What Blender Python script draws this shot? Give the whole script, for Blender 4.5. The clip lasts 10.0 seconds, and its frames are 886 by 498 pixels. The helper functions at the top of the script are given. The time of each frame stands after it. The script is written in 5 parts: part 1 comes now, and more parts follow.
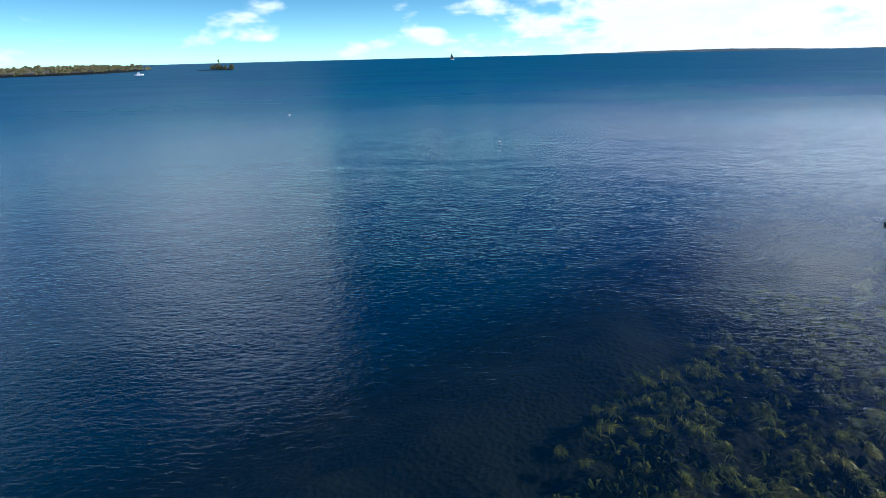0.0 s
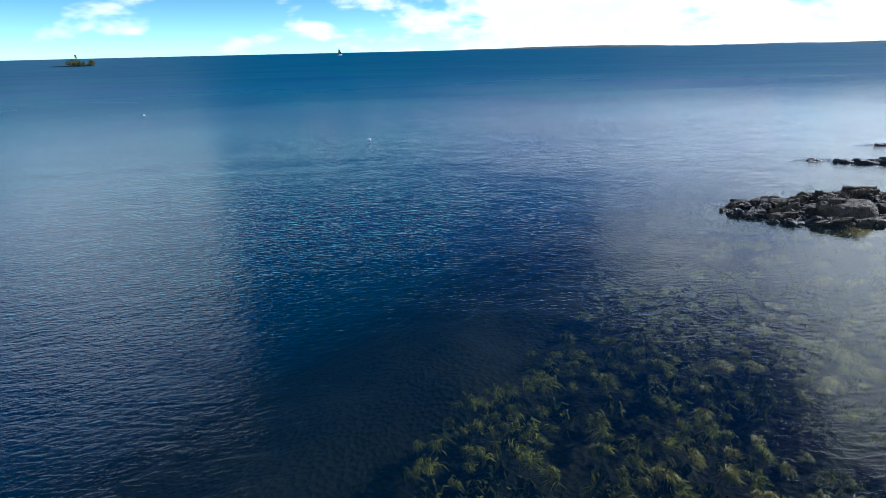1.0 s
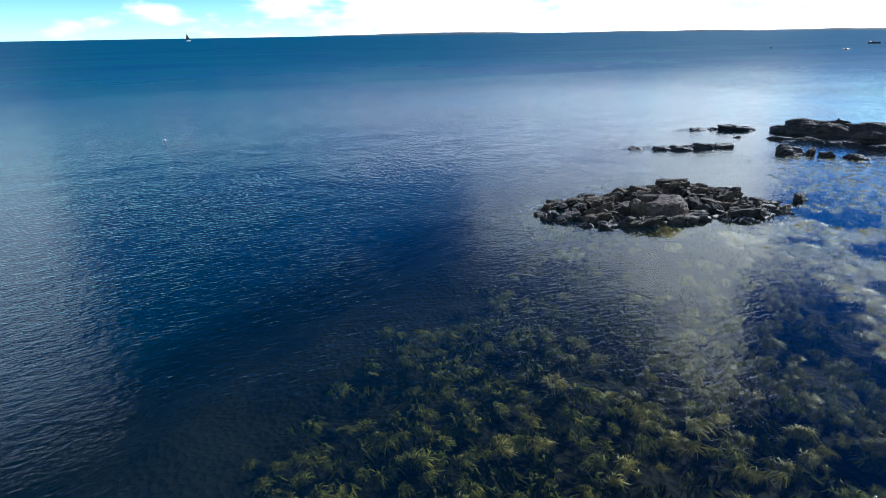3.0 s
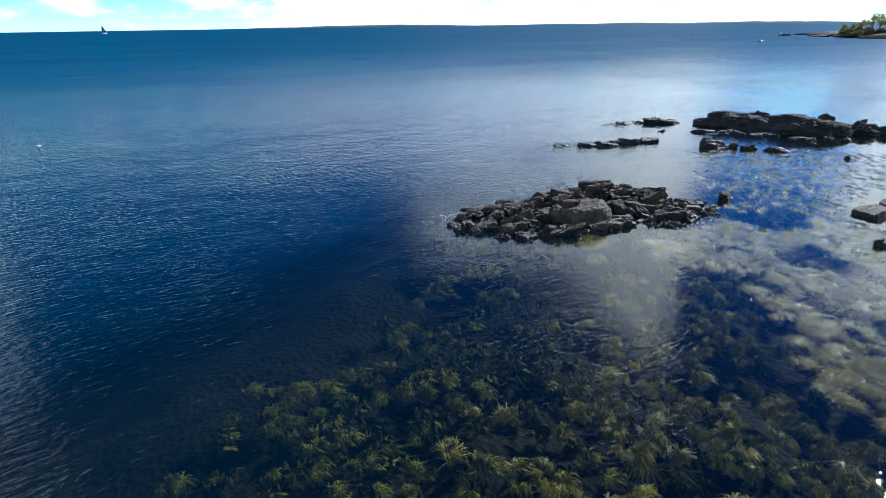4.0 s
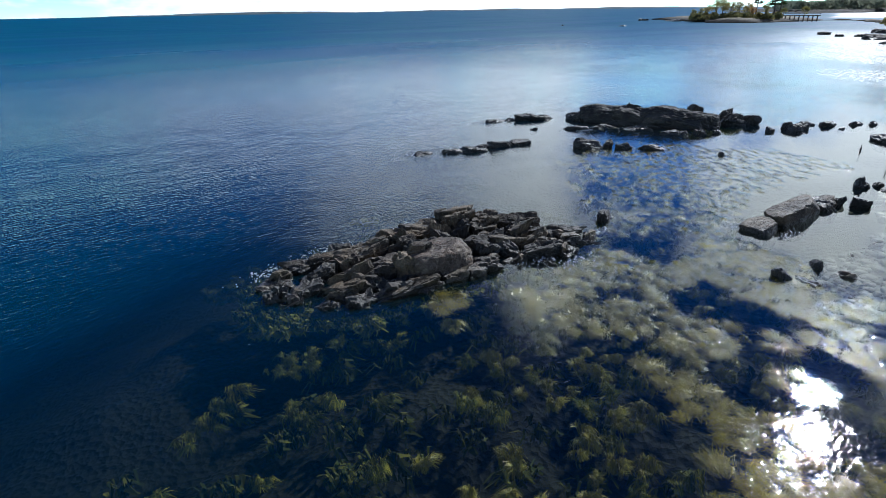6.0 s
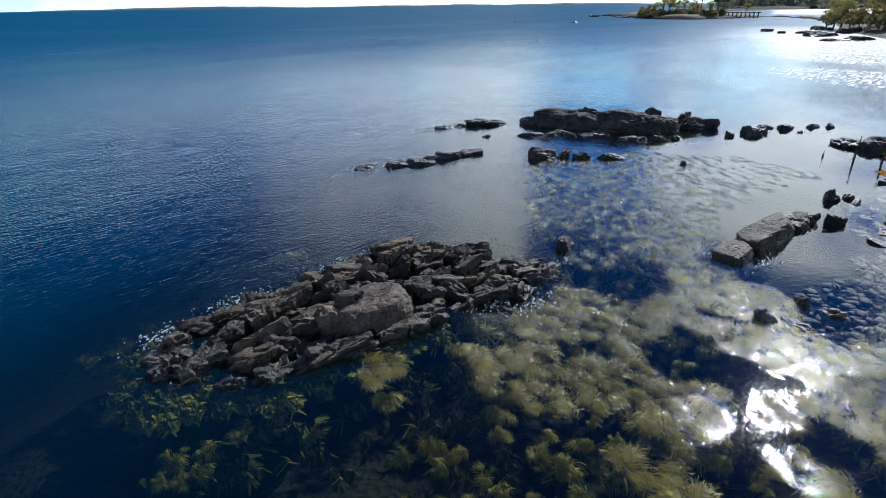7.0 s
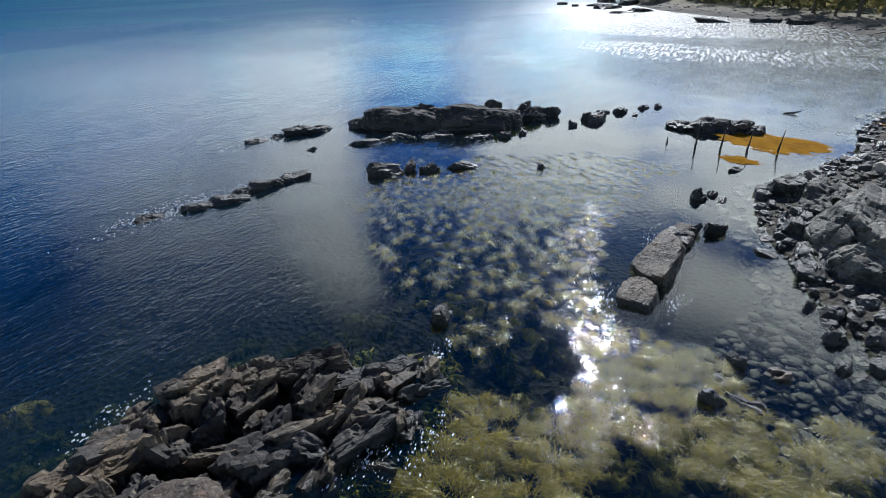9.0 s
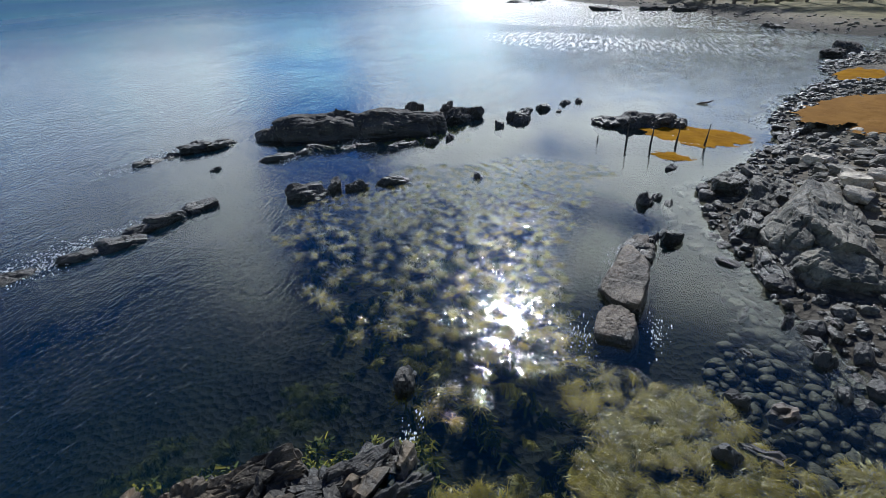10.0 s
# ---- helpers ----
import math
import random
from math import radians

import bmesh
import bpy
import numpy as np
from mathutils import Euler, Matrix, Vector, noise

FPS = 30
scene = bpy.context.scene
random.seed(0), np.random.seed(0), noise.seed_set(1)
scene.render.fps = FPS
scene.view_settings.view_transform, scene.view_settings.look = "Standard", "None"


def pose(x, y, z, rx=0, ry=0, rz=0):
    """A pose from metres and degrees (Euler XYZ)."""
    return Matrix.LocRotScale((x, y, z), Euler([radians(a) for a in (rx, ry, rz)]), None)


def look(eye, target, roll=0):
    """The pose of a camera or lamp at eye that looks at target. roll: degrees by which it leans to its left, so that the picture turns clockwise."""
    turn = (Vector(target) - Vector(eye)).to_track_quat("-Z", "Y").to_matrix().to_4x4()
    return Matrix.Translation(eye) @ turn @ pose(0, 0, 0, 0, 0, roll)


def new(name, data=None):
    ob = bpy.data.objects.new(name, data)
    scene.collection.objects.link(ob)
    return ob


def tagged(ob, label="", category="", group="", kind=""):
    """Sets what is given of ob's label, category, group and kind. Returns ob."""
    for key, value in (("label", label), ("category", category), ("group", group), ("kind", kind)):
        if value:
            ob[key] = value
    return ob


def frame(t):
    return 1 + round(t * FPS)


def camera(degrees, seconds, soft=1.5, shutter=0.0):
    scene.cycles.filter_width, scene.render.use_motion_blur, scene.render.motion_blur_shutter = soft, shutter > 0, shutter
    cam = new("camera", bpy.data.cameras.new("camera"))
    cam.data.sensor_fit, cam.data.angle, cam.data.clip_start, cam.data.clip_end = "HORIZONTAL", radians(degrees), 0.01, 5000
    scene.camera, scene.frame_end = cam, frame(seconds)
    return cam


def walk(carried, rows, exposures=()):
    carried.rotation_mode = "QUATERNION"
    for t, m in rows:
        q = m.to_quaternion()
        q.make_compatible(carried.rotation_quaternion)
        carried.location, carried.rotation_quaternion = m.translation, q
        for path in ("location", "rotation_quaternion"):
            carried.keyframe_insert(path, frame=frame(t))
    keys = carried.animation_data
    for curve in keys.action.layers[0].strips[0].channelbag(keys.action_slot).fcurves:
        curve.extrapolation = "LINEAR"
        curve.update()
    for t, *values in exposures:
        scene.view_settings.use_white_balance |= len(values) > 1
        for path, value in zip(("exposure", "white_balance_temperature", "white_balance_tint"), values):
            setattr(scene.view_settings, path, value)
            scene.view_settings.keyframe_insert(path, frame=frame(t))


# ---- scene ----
cam = camera(78.3, 10.0, soft=0.9)
PATH = [
    (0, (1.227, -0.443, 7.553), (1.195, 1.440, 6.878), -1.4),
    (0.5, (2.396, 0.360, 7.471), (2.547, 2.232, 6.783), -1.3),
    (1, (3.537, 1.196, 7.358), (3.862, 3.043, 6.662), -1.2),
    (1.5, (4.707, 2.076, 7.266), (5.164, 3.887, 6.550), -1.0),
    (2, (5.824, 2.859, 7.251), (6.379, 4.637, 6.522), -0.9),
    (2.5, (7.022, 3.635, 7.216), (7.669, 5.376, 6.474), -0.8),
    (2.7, (7.588, 4.029, 7.170), (8.271, 5.756, 6.429), -0.8),
    (3.8, (10.338, 6.019, 6.968), (11.216, 7.645, 6.204), -0.7),
    (4, (10.815, 6.348, 6.959), (11.730, 7.952, 6.191), -0.7),
    (4.5, (12.019, 7.167, 6.926), (13.021, 8.712, 6.145), -0.7),
    (5, (13.227, 8.027, 6.905), (14.315, 9.507, 6.114), -0.7),
    (5.5, (14.400, 8.770, 6.936), (15.555, 10.193, 6.135), -0.7),
    (5.7, (14.854, 9.085, 6.945), (16.032, 10.487, 6.141), -0.8),
    (6.8, (17.512, 10.833, 7.089), (18.789, 12.131, 6.262), -0.8),
    (7, (17.937, 11.201, 7.090), (19.243, 12.471, 6.264), -0.7),
    (7.5, (19.013, 12.022, 7.171), (20.379, 13.221, 6.335), -0.8),
    (8, (20.114, 12.900, 7.209), (21.561, 13.984, 6.354), -0.8),
    (8.5, (21.161, 13.759, 7.277), (22.692, 14.700, 6.399), -0.8),
    (9, (22.144, 14.616, 7.364), (23.750, 15.394, 6.461), -0.9),
    (9.5, (23.073, 15.458, 7.438), (24.738, 16.074, 6.516), -1.0),
    (10, (23.972, 16.355, 7.524), (25.674, 16.831, 6.587), -0.9),
]
walk(cam, [(t, look(eye, target, roll)) for t, eye, target, roll in PATH], exposures=[(0.0, 0.12, 5400, 9), (2.5, 0.24, 5420, 9), (4.0, 0.24, 5470, 9), (5.5, 0.14, 5530, 9), (7.0, 0.13, 5600, 9), (8.5, 0.18, 5680, 9), (10.0, 0.14, 5740, 9)])


# ---- world and sun ----
SUN_HEADING, SUN_UP = 82.5, 35.2      # degrees clockwise from +y, and above the horizon


def node(nt, kind, **sets):
    """A shader node; keys are input names (spaces as _)."""
    n = nt.nodes.new(kind)
    for key, value in sets.items():
        s = next(s for s in n.inputs if s.name.replace(" ", "_") == key)
        if isinstance(value, bpy.types.NodeSocket):
            nt.links.new(value, s)
        else:
            s.default_value = value
    return n


def vector_math(nt, op, a, b):
    n = nt.nodes.new("ShaderNodeVectorMath")
    n.operation = op
    nt.links.new(a, n.inputs[0])
    if op == "SCALE":
        n.inputs["Scale"].default_value = b
    else:
        n.inputs[1].default_value = b
    return n.outputs[0]


def math_node(nt, op, a, b=0.0, c=0.0, clamp=False):
    n = nt.nodes.new("ShaderNodeMath")
    n.operation, n.use_clamp = op, clamp
    for s, v in zip(n.inputs, (a, b, c)):
        if isinstance(v, bpy.types.NodeSocket):
            nt.links.new(v, s)
        else:
            s.default_value = v
    return n.outputs[0]


def smooth(nt, v, lo, hi, out_lo=0.0, out_hi=1.0):
    n = nt.nodes.new("ShaderNodeMapRange")
    n.interpolation_type = "SMOOTHSTEP"
    nt.links.new(v, n.inputs["Value"])
    for key, val in zip(("From Min", "From Max", "To Min", "To Max"), (lo, hi, out_lo, out_hi)):
        n.inputs[key].default_value = val
    return n.outputs[0]


def blend(nt, fac, a, b, mode="MIX"):
    n = nt.nodes.new("ShaderNodeMix")
    n.data_type, n.blend_type = "RGBA", mode
    for s, v in ((n.inputs[0], fac), (n.inputs[6], a), (n.inputs[7], b)):
        if isinstance(v, bpy.types.NodeSocket):
            nt.links.new(v, s)
        else:
            s.default_value = v if not isinstance(v, tuple) else (*v, 1.0)[:4]
    return n.outputs[2]


def ramp(nt, v, *stops):
    n = nt.nodes.new("ShaderNodeValToRGB")
    nt.links.new(v, n.inputs[0])
    e = n.color_ramp.elements
    while len(e) < len(stops):
        e.new(0.5)
    for el, (p, c) in zip(e, stops):
        el.position = p
        el.color = (*c, 1.0) if isinstance(c, tuple) else (c, c, c, 1.0)
    return n.outputs[0]


def noise_tex(nt, vec, scale, detail=3.0, rough=0.5, distort=0.0):
    n = node(nt, "ShaderNodeTexNoise", Scale=scale, Detail=detail, Roughness=rough, Distortion=distort)
    nt.links.new(vec, n.inputs["Vector"])
    return n.outputs["Fac"]


world = bpy.data.worlds.new("sky")
scene.world = world
world.use_nodes = True
wt = world.node_tree
wt.nodes.clear()
sky = node(wt, "ShaderNodeTexSky")
sky.sky_type, sky.sun_disc = "NISHITA", False
sky.sun_elevation, sky.sun_rotation = radians(SUN_UP), radians(SUN_HEADING)
sky.air_density, sky.dust_density, sky.ozone_density = 1.0, 0.0, 3.0
coord = wt.nodes.new("ShaderNodeTexCoord")
sep = node(wt, "ShaderNodeSeparateXYZ", Vector=coord.outputs["Generated"])
up = math_node(wt, "MAXIMUM", sep.outputs[2], 0.0)
# a flat cloud deck: the direction meets a plane overhead
deep = math_node(wt, "ADD", up, 0.10)
cu = math_node(wt, "DIVIDE", sep.outputs[0], deep)
cv = math_node(wt, "DIVIDE", sep.outputs[1], deep)
deck = node(wt, "ShaderNodeCombineXYZ", X=cu, Y=cv, Z=0.0).outputs[0]
puffs = noise_tex(wt, deck, 1.3, 6.0, 0.58, 0.2)
low = vector_math(wt, "MULTIPLY", coord.outputs["Generated"], (10.0, 10.0, 24.0))
puffs_low = noise_tex(wt, low, 1.0, 4.0, 0.5, 0.15)
# cloud banks by heading (0..1 is -180..180 degrees), their borders ragged
wobble = math_node(wt, "MULTIPLY", math_node(wt, "SUBTRACT", puffs, 0.5), 0.05)
heading = math_node(wt, "ARCTAN2", sep.outputs[0], sep.outputs[1])
turn01 = math_node(wt, "ADD", math_node(wt, "MULTIPLY_ADD", heading, 1 / (2 * math.pi), 0.5), wobble)


def at_heading(deg):
    return 0.5 + deg / 360


bank_high = ramp(wt, turn01, (0.0, 0.35), (at_heading(-60), 0.50), (at_heading(-14), 0.58), (at_heading(-8), 0.0), (at_heading(25), 0.0),
                 (at_heading(33), 0.42), (at_heading(47), 0.48), (at_heading(50.5), 0.95), (at_heading(54), 1.0), (at_heading(56.5), 0.0), (at_heading(64), 0.0), (at_heading(70), 0.16), (at_heading(85), 0.20),
                 (at_heading(91), 0.80), (at_heading(98), 0.70), (at_heading(103), 0.95), (1.0, 0.3))
bank_mid = ramp(wt, turn01, (0.0, 0.40), (at_heading(-60), 0.50), (at_heading(-14), 0.60), (at_heading(-8), 0.02), (at_heading(18), 0.04),
                (at_heading(25), 0.08), (at_heading(33), 0.58), (at_heading(46), 0.70), (at_heading(51), 0.85), (at_heading(56), 0.45), (at_heading(60), 0.16), (at_heading(64), 0.18), (at_heading(69), 0.62), (at_heading(75), 0.75), (at_heading(81), 0.70), (at_heading(85), 0.57),
                (at_heading(89), 0.56), (at_heading(94), 0.56), (at_heading(110), 0.56), (1.0, 0.4))
bank_high = blend(wt, smooth(wt, math_node(wt, "ADD", sep.outputs[2], wobble), 0.36, 0.44), bank_mid, bank_high)
bank_low = ramp(wt, turn01, (0.0, 0.4), (at_heading(-50), 0.17), (at_heading(-3), 0.16), (at_heading(8), 0.50), (at_heading(22), 0.80), (at_heading(58), 0.70), (at_heading(66), 0.42),
                (at_heading(80), 0.36), (at_heading(87), 0.2), (at_heading(91), 0.3), (at_heading(95), 0.9), (1.0, 0.4))
is_low = smooth(wt, sep.outputs[2], 0.07, 0.15, 1.0, 0.0)
bank = blend(wt, is_low, bank_high, bank_low)
shape = blend(wt, is_low, puffs, puffs_low)
thick = math_node(wt, "ADD", math_node(wt, "SUBTRACT", shape, 0.5), math_node(wt, "MULTIPLY", bank, 0.42))
cover = math_node(wt, "MULTIPLY", smooth(wt, thick, 0.12, 0.30), smooth(wt, math_node(wt, "ADD", sep.outputs[2], wobble), 0.47, 0.57, 1.0, 0.02))
shade = smooth(wt, thick, 0.30, 0.75, 1.0, 0.55)
white = blend(wt, shade, (0.46, 0.60, 0.70), (0.93, 0.98, 1.0))
cloud_light = vector_math(wt, "SCALE", white, 13.0)
# clouds towards the sun are lit through and brighter
to_sun = (math.sin(radians(SUN_HEADING)) * math.cos(radians(SUN_UP)), math.cos(radians(SUN_HEADING)) * math.cos(radians(SUN_UP)), math.sin(radians(SUN_UP)))
near_sun = node(wt, "ShaderNodeVectorMath")
near_sun.operation = "DOT_PRODUCT"
wt.links.new(coord.outputs["Generated"], near_sun.inputs[0])
near_sun.inputs[1].default_value = to_sun
silver = math_node(wt, "MULTIPLY_ADD", math_node(wt, "POWER", math_node(wt, "MAXIMUM", near_sun.outputs["Value"], 0.0), 5.0), 1.15, 1.0)
warm, cool = math_node(wt, "POWER", silver, 1.06), math_node(wt, "POWER", silver, 0.88)
cloud_light = blend(wt, 1.0, cloud_light, node(wt, "ShaderNodeCombineColor", Red=warm, Green=silver, Blue=cool).outputs[0], "MULTIPLY")
clear_sky = blend(wt, 1.0, sky.outputs[0], blend(wt, smooth(wt, up, 0.08, 0.34), (0.58, 0.95, 1.18), (0.24, 1.12, 2.5)), "MULTIPLY")
# hazy brightness low down, a deep blue overhead
glare = math_node(wt, "MULTIPLY_ADD", math_node(wt, "POWER", 2.718, math_node(wt, "MULTIPLY", up, -9.0)), 1.85, 0.21)
clear_sky = blend(wt, 1.0, clear_sky, node(wt, "ShaderNodeCombineColor", Red=glare, Green=glare, Blue=glare).outputs[0], "MULTIPLY")
# and brighter towards the sun
aureole = math_node(wt, "MULTIPLY_ADD", math_node(wt, "POWER", math_node(wt, "MAXIMUM", near_sun.outputs["Value"], 0.0), 4.0), 0.8, 1.0)
clear_sky = blend(wt, 1.0, clear_sky, node(wt, "ShaderNodeCombineColor", Red=aureole, Green=aureole, Blue=aureole).outputs[0], "MULTIPLY")
sky_mix = blend(wt, cover, clear_sky, cloud_light)
back = node(wt, "ShaderNodeBackground", Color=sky_mix, Strength=0.085)
wt.links.new(back.outputs[0], node(wt, "ShaderNodeOutputWorld").inputs[0])

sun = new("sun", bpy.data.lights.new("sun", "SUN"))
sun.data.energy, sun.data.angle, sun.data.color = 4.8, radians(0.53), (1.0, 0.95, 0.87)
a, e = radians(SUN_HEADING), radians(SUN_UP)
sun.matrix_world = look((60 * math.sin(a), 60 * math.cos(a), 60 * math.tan(e)), (0, 0, 0))


# ---- shape helpers ----
def hash01(ix, iy, iz, seed):
    n = (ix * 374761393 + iy * 668265263 + iz * 1274126177 + seed * 974634541) & 0xFFFFFFFF
    n = ((n ^ (n >> 13)) * 1103515245) & 0xFFFFFFFF
    n = ((n ^ (n >> 16)) * 2246822519) & 0xFFFFFFFF
    return ((n ^ (n >> 15)) & 0xFFFF) / 65535.0


def vnoise(p, seed=0):
    """Value noise of points (n, 3), about -1 to 1."""
    f = np.floor(p).astype(np.int64)
    w = p - f
    w = w * w * (3 - 2 * w)
    out = 0.0
    for dx in (0, 1):
        for dy in (0, 1):
            for dz in (0, 1):
                k = np.where(dx, w[:, 0], 1 - w[:, 0]) * np.where(dy, w[:, 1], 1 - w[:, 1]) * np.where(dz, w[:, 2], 1 - w[:, 2])
                out = out + k * hash01(f[:, 0] + dx, f[:, 1] + dy, f[:, 2] + dz, seed)
    return out * 2 - 1


def fbm(p, octaves=4, seed=0, gain=0.5):
    out, amp = 0.0, 1.0
    for i in range(octaves):
        out = out + amp * vnoise(p * 2.03 ** i + 17.3 * i, seed + i)
        amp *= gain
    return out


def fbm2(x, y, scale, octaves=4, seed=0):
    p = np.stack([x * scale, y * scale, np.full_like(x, 0.37)], 1)
    return fbm(p, octaves, seed)


def edges_distance(x, y, pts, closed=True):
    """Least distance of points to a polyline."""
    best = np.full(x.shape, 1e9)
    n = len(pts)
    for i in range(n if closed else n - 1):
        ax, ay = pts[i]
        bx, by = pts[(i + 1) % n]
        dx, dy = bx - ax, by - ay
        t = np.clip(((x - ax) * dx + (y - ay) * dy) / (dx * dx + dy * dy), 0, 1)
        best = np.minimum(best, np.hypot(x - ax - t * dx, y - ay - t * dy))
    return best


def inside(x, y, pts):
    hit = np.zeros(x.shape, bool)
    n = len(pts)
    for i in range(n):
        ax, ay = pts[i]
        bx, by = pts[(i + 1) % n]
        if ay != by:
            hit ^= ((ay > y) != (by > y)) & (x < (bx - ax) * (y - ay) / (by - ay) + ax)
    return hit


def signed(x, y, pts):
    d = edges_distance(x, y, pts)
    return np.where(inside(x, y, pts), d, -d)


def mesh_of(name, verts, faces, material, smooth_shade=False):
    """verts (n, 3) and faces (m, k) of one size k."""
    me = bpy.data.meshes.new(name)
    verts, faces = np.asarray(verts, np.float32), np.asarray(faces, np.int32)
    m, k = faces.shape
    me.vertices.add(len(verts))
    me.vertices.foreach_set("co", verts.ravel())
    me.loops.add(m * k)
    me.loops.foreach_set("vertex_index", faces.ravel())
    me.polygons.add(m)
    me.polygons.foreach_set("loop_start", np.arange(0, m * k, k, dtype=np.int32))
    me.polygons.foreach_set("use_smooth", np.full(m, smooth_shade))
    me.update(calc_edges=True)
    me.validate()
    if material:
        me.materials.append(material)
    return me


def from_bm(name, bm, material, smooth_shade=False):
    me = bpy.data.meshes.new(name)
    for f in bm.faces:
        f.smooth = smooth_shade
    bm.to_mesh(me)
    bm.free()
    me.materials.append(material)
    return me


def part(name, data, parent, label=""):
    ob = new(name, data)
    ob.parent = parent
    return tagged(ob, label) if label else ob


def box_bm(bm, size, centre=(0, 0, 0), bevel=0.0, turn=None):
    m = Matrix.Translation(centre) @ (turn or Matrix()) @ Matrix.Diagonal((*size, 1))
    got = bmesh.ops.create_cube(bm, size=1, matrix=m)
    if bevel:
        es = {e for v in got["verts"] for e in v.link_edges}
        bmesh.ops.bevel(bm, geom=list(es), offset=bevel, segments=2, affect="EDGES")
    return bm


def box(size, centre=(0, 0, 0), bevel=0.0, turn=None):
    return box_bm(bmesh.new(), size, centre, bevel, turn)


def tube_np(points, radii, sides=6):
    """A tapered tube along points: verts, quads."""
    pts = [Vector(p) for p in points]
    vs, fs = [], []
    for i, (p, r) in enumerate(zip(pts, radii)):
        d = (pts[min(i + 1, len(pts) - 1)] - pts[max(i - 1, 0)]).normalized()
        u = d.orthogonal().normalized()
        w = d.cross(u)
        for k in range(sides):
            q = 2 * math.pi * k / sides
            vs.append(p + r * (math.cos(q) * u + math.sin(q) * w))
        if i:
            o = (i - 1) * sides
            fs += [(o + k, o + (k + 1) % sides, o + sides + (k + 1) % sides, o + sides + k) for k in range(sides)]
    n = len(vs)
    return [tuple(v) for v in vs[:n]], fs


BALLS = {}


def ball(sub):
    if sub not in BALLS:
        bm = bmesh.new()
        bmesh.ops.create_icosphere(bm, subdivisions=sub, radius=1)
        v = np.array([x.co[:] for x in bm.verts])
        f = np.array([[x.index for x in y.verts] for y in bm.faces])
        bm.free()
        BALLS[sub] = (v / np.linalg.norm(v, axis=1)[:, None], f)
    return BALLS[sub]


def fracture(p, seed):
    """Nearest and second distance of points (n, 3) to one jittered point a cell, and the nearest cell's own random value."""
    f = np.floor(p).astype(np.int64)
    d1, d2, val = np.full(len(p), 9.0), np.full(len(p), 9.0), np.zeros(len(p))
    for dx in (-1, 0, 1):
        for dy in (-1, 0, 1):
            for dz in (-1, 0, 1):
                c = f + (dx, dy, dz)
                q = np.stack([c[:, i] + hash01(c[:, 0], c[:, 1], c[:, 2], seed + i) for i in range(3)], 1)
                d = np.linalg.norm(p - q, axis=1)
                first = d < d1
                d2 = np.where(first, d1, np.minimum(d2, d))
                val = np.where(first, hash01(c[:, 0], c[:, 1], c[:, 2], seed + 7), val)
                d1 = np.where(first, d, d1)
    return d1, d2, val


def rock_shape(size, seed, sub=4, boxy=0.75, wear=0.05, lean=(0.0, 0.35), chips=7, split=1.0, bound=9.0, cut=0.12):
    """An angular block: a ball cut by jittered planes, then chipped, cleaved and weathered. Verts (base-centred), faces."""
    rng = np.random.default_rng(seed)
    v, f = ball(sub)
    ns, ds = [], []
    for axis in range(3):
        for sgn in (-1, 1):
            n = rng.normal(0, 0.20, 3)
            n[axis] = sgn
            ns.append(n / np.linalg.norm(n))
            ds.append(rng.uniform(0.82, 1.0) * boxy)
    for _ in range(chips):
        n = rng.normal(0, 1, 3)
        ns.append(n / np.linalg.norm(n))
        ds.append(rng.uniform(0.80, 1.12) * (boxy + cut))
    ns, ds = np.array(ns), np.array(ds)
    dots = np.maximum(v @ ns.T, 1e-3)
    r = np.minimum(np.min(ds / dots, axis=1), bound)
    p = v * r[:, None]
    p = p / np.abs(p).max(axis=0) * (np.array(size) / 2)
    d = p / np.linalg.norm(p, axis=1)[:, None]
    off = rng.uniform(-50, 50, 3)
    big = min(size)
    span = 0.5 * (min(size) + 0.7)
    rel = fbm(p / (0.55 * big) + off, 4, seed % 97, 0.55)
    ridge = 1 - np.abs(vnoise(p / (0.33 * big) + off * 0.7, 5))
    # cleavage: thin beds along the block's length
    bed = (p[:, 1] * math.cos(lean[1]) + p[:, 2] * math.sin(lean[1])) / (0.16 * big) + 0.6 * vnoise(p / (0.8 * big) + off, 9)
    saw = bed - np.floor(bed)
    groove = np.where(saw < 0.16, 1 - saw / 0.16, 0.0)
    # fracture into blocks, longer along the bedding, some proud and some fallen away
    q = np.stack([p[:, 0] / (0.62 * span), p[:, 1] / (0.30 * span), (p[:, 2] + 0.4 * p[:, 1]) / (0.34 * span)], 1) + off + 0.25 * rel[:, None]
    d1, d2, val = fracture(q, seed % 89)
    gap = np.clip(1 - (d2 - d1) / 0.13, 0, 1)
    p = p + d * (wear * big * (rel * 0.8 + 0.45 * ridge) - 0.4 * wear * big * groove + split * span * (0.26 * (val - 0.62) - 0.10 * gap))[:, None]
    if sub >= 4:
        p = p + d * (0.25 * wear * big * vnoise(p / (0.09 * big) + off, 11))[:, None]
    return p, f


def turned(p, deg, tilt_x=0.0, tilt_y=0.0):
    m = np.array(Euler((radians(tilt_x), radians(tilt_y), radians(deg))).to_matrix())
    return p @ m.T


# ---- materials ----
def material(name):
    m = bpy.data.materials.new(name)
    m.use_nodes = True
    nt = m.node_tree
    nt.nodes.clear()
    return m, nt, node(nt, "ShaderNodeOutputMaterial")


def place(nt):
    return node(nt, "ShaderNodeNewGeometry").outputs["Position"]


def height_of(nt, pos):
    return node(nt, "ShaderNodeSeparateXYZ", Vector=pos).outputs[2]


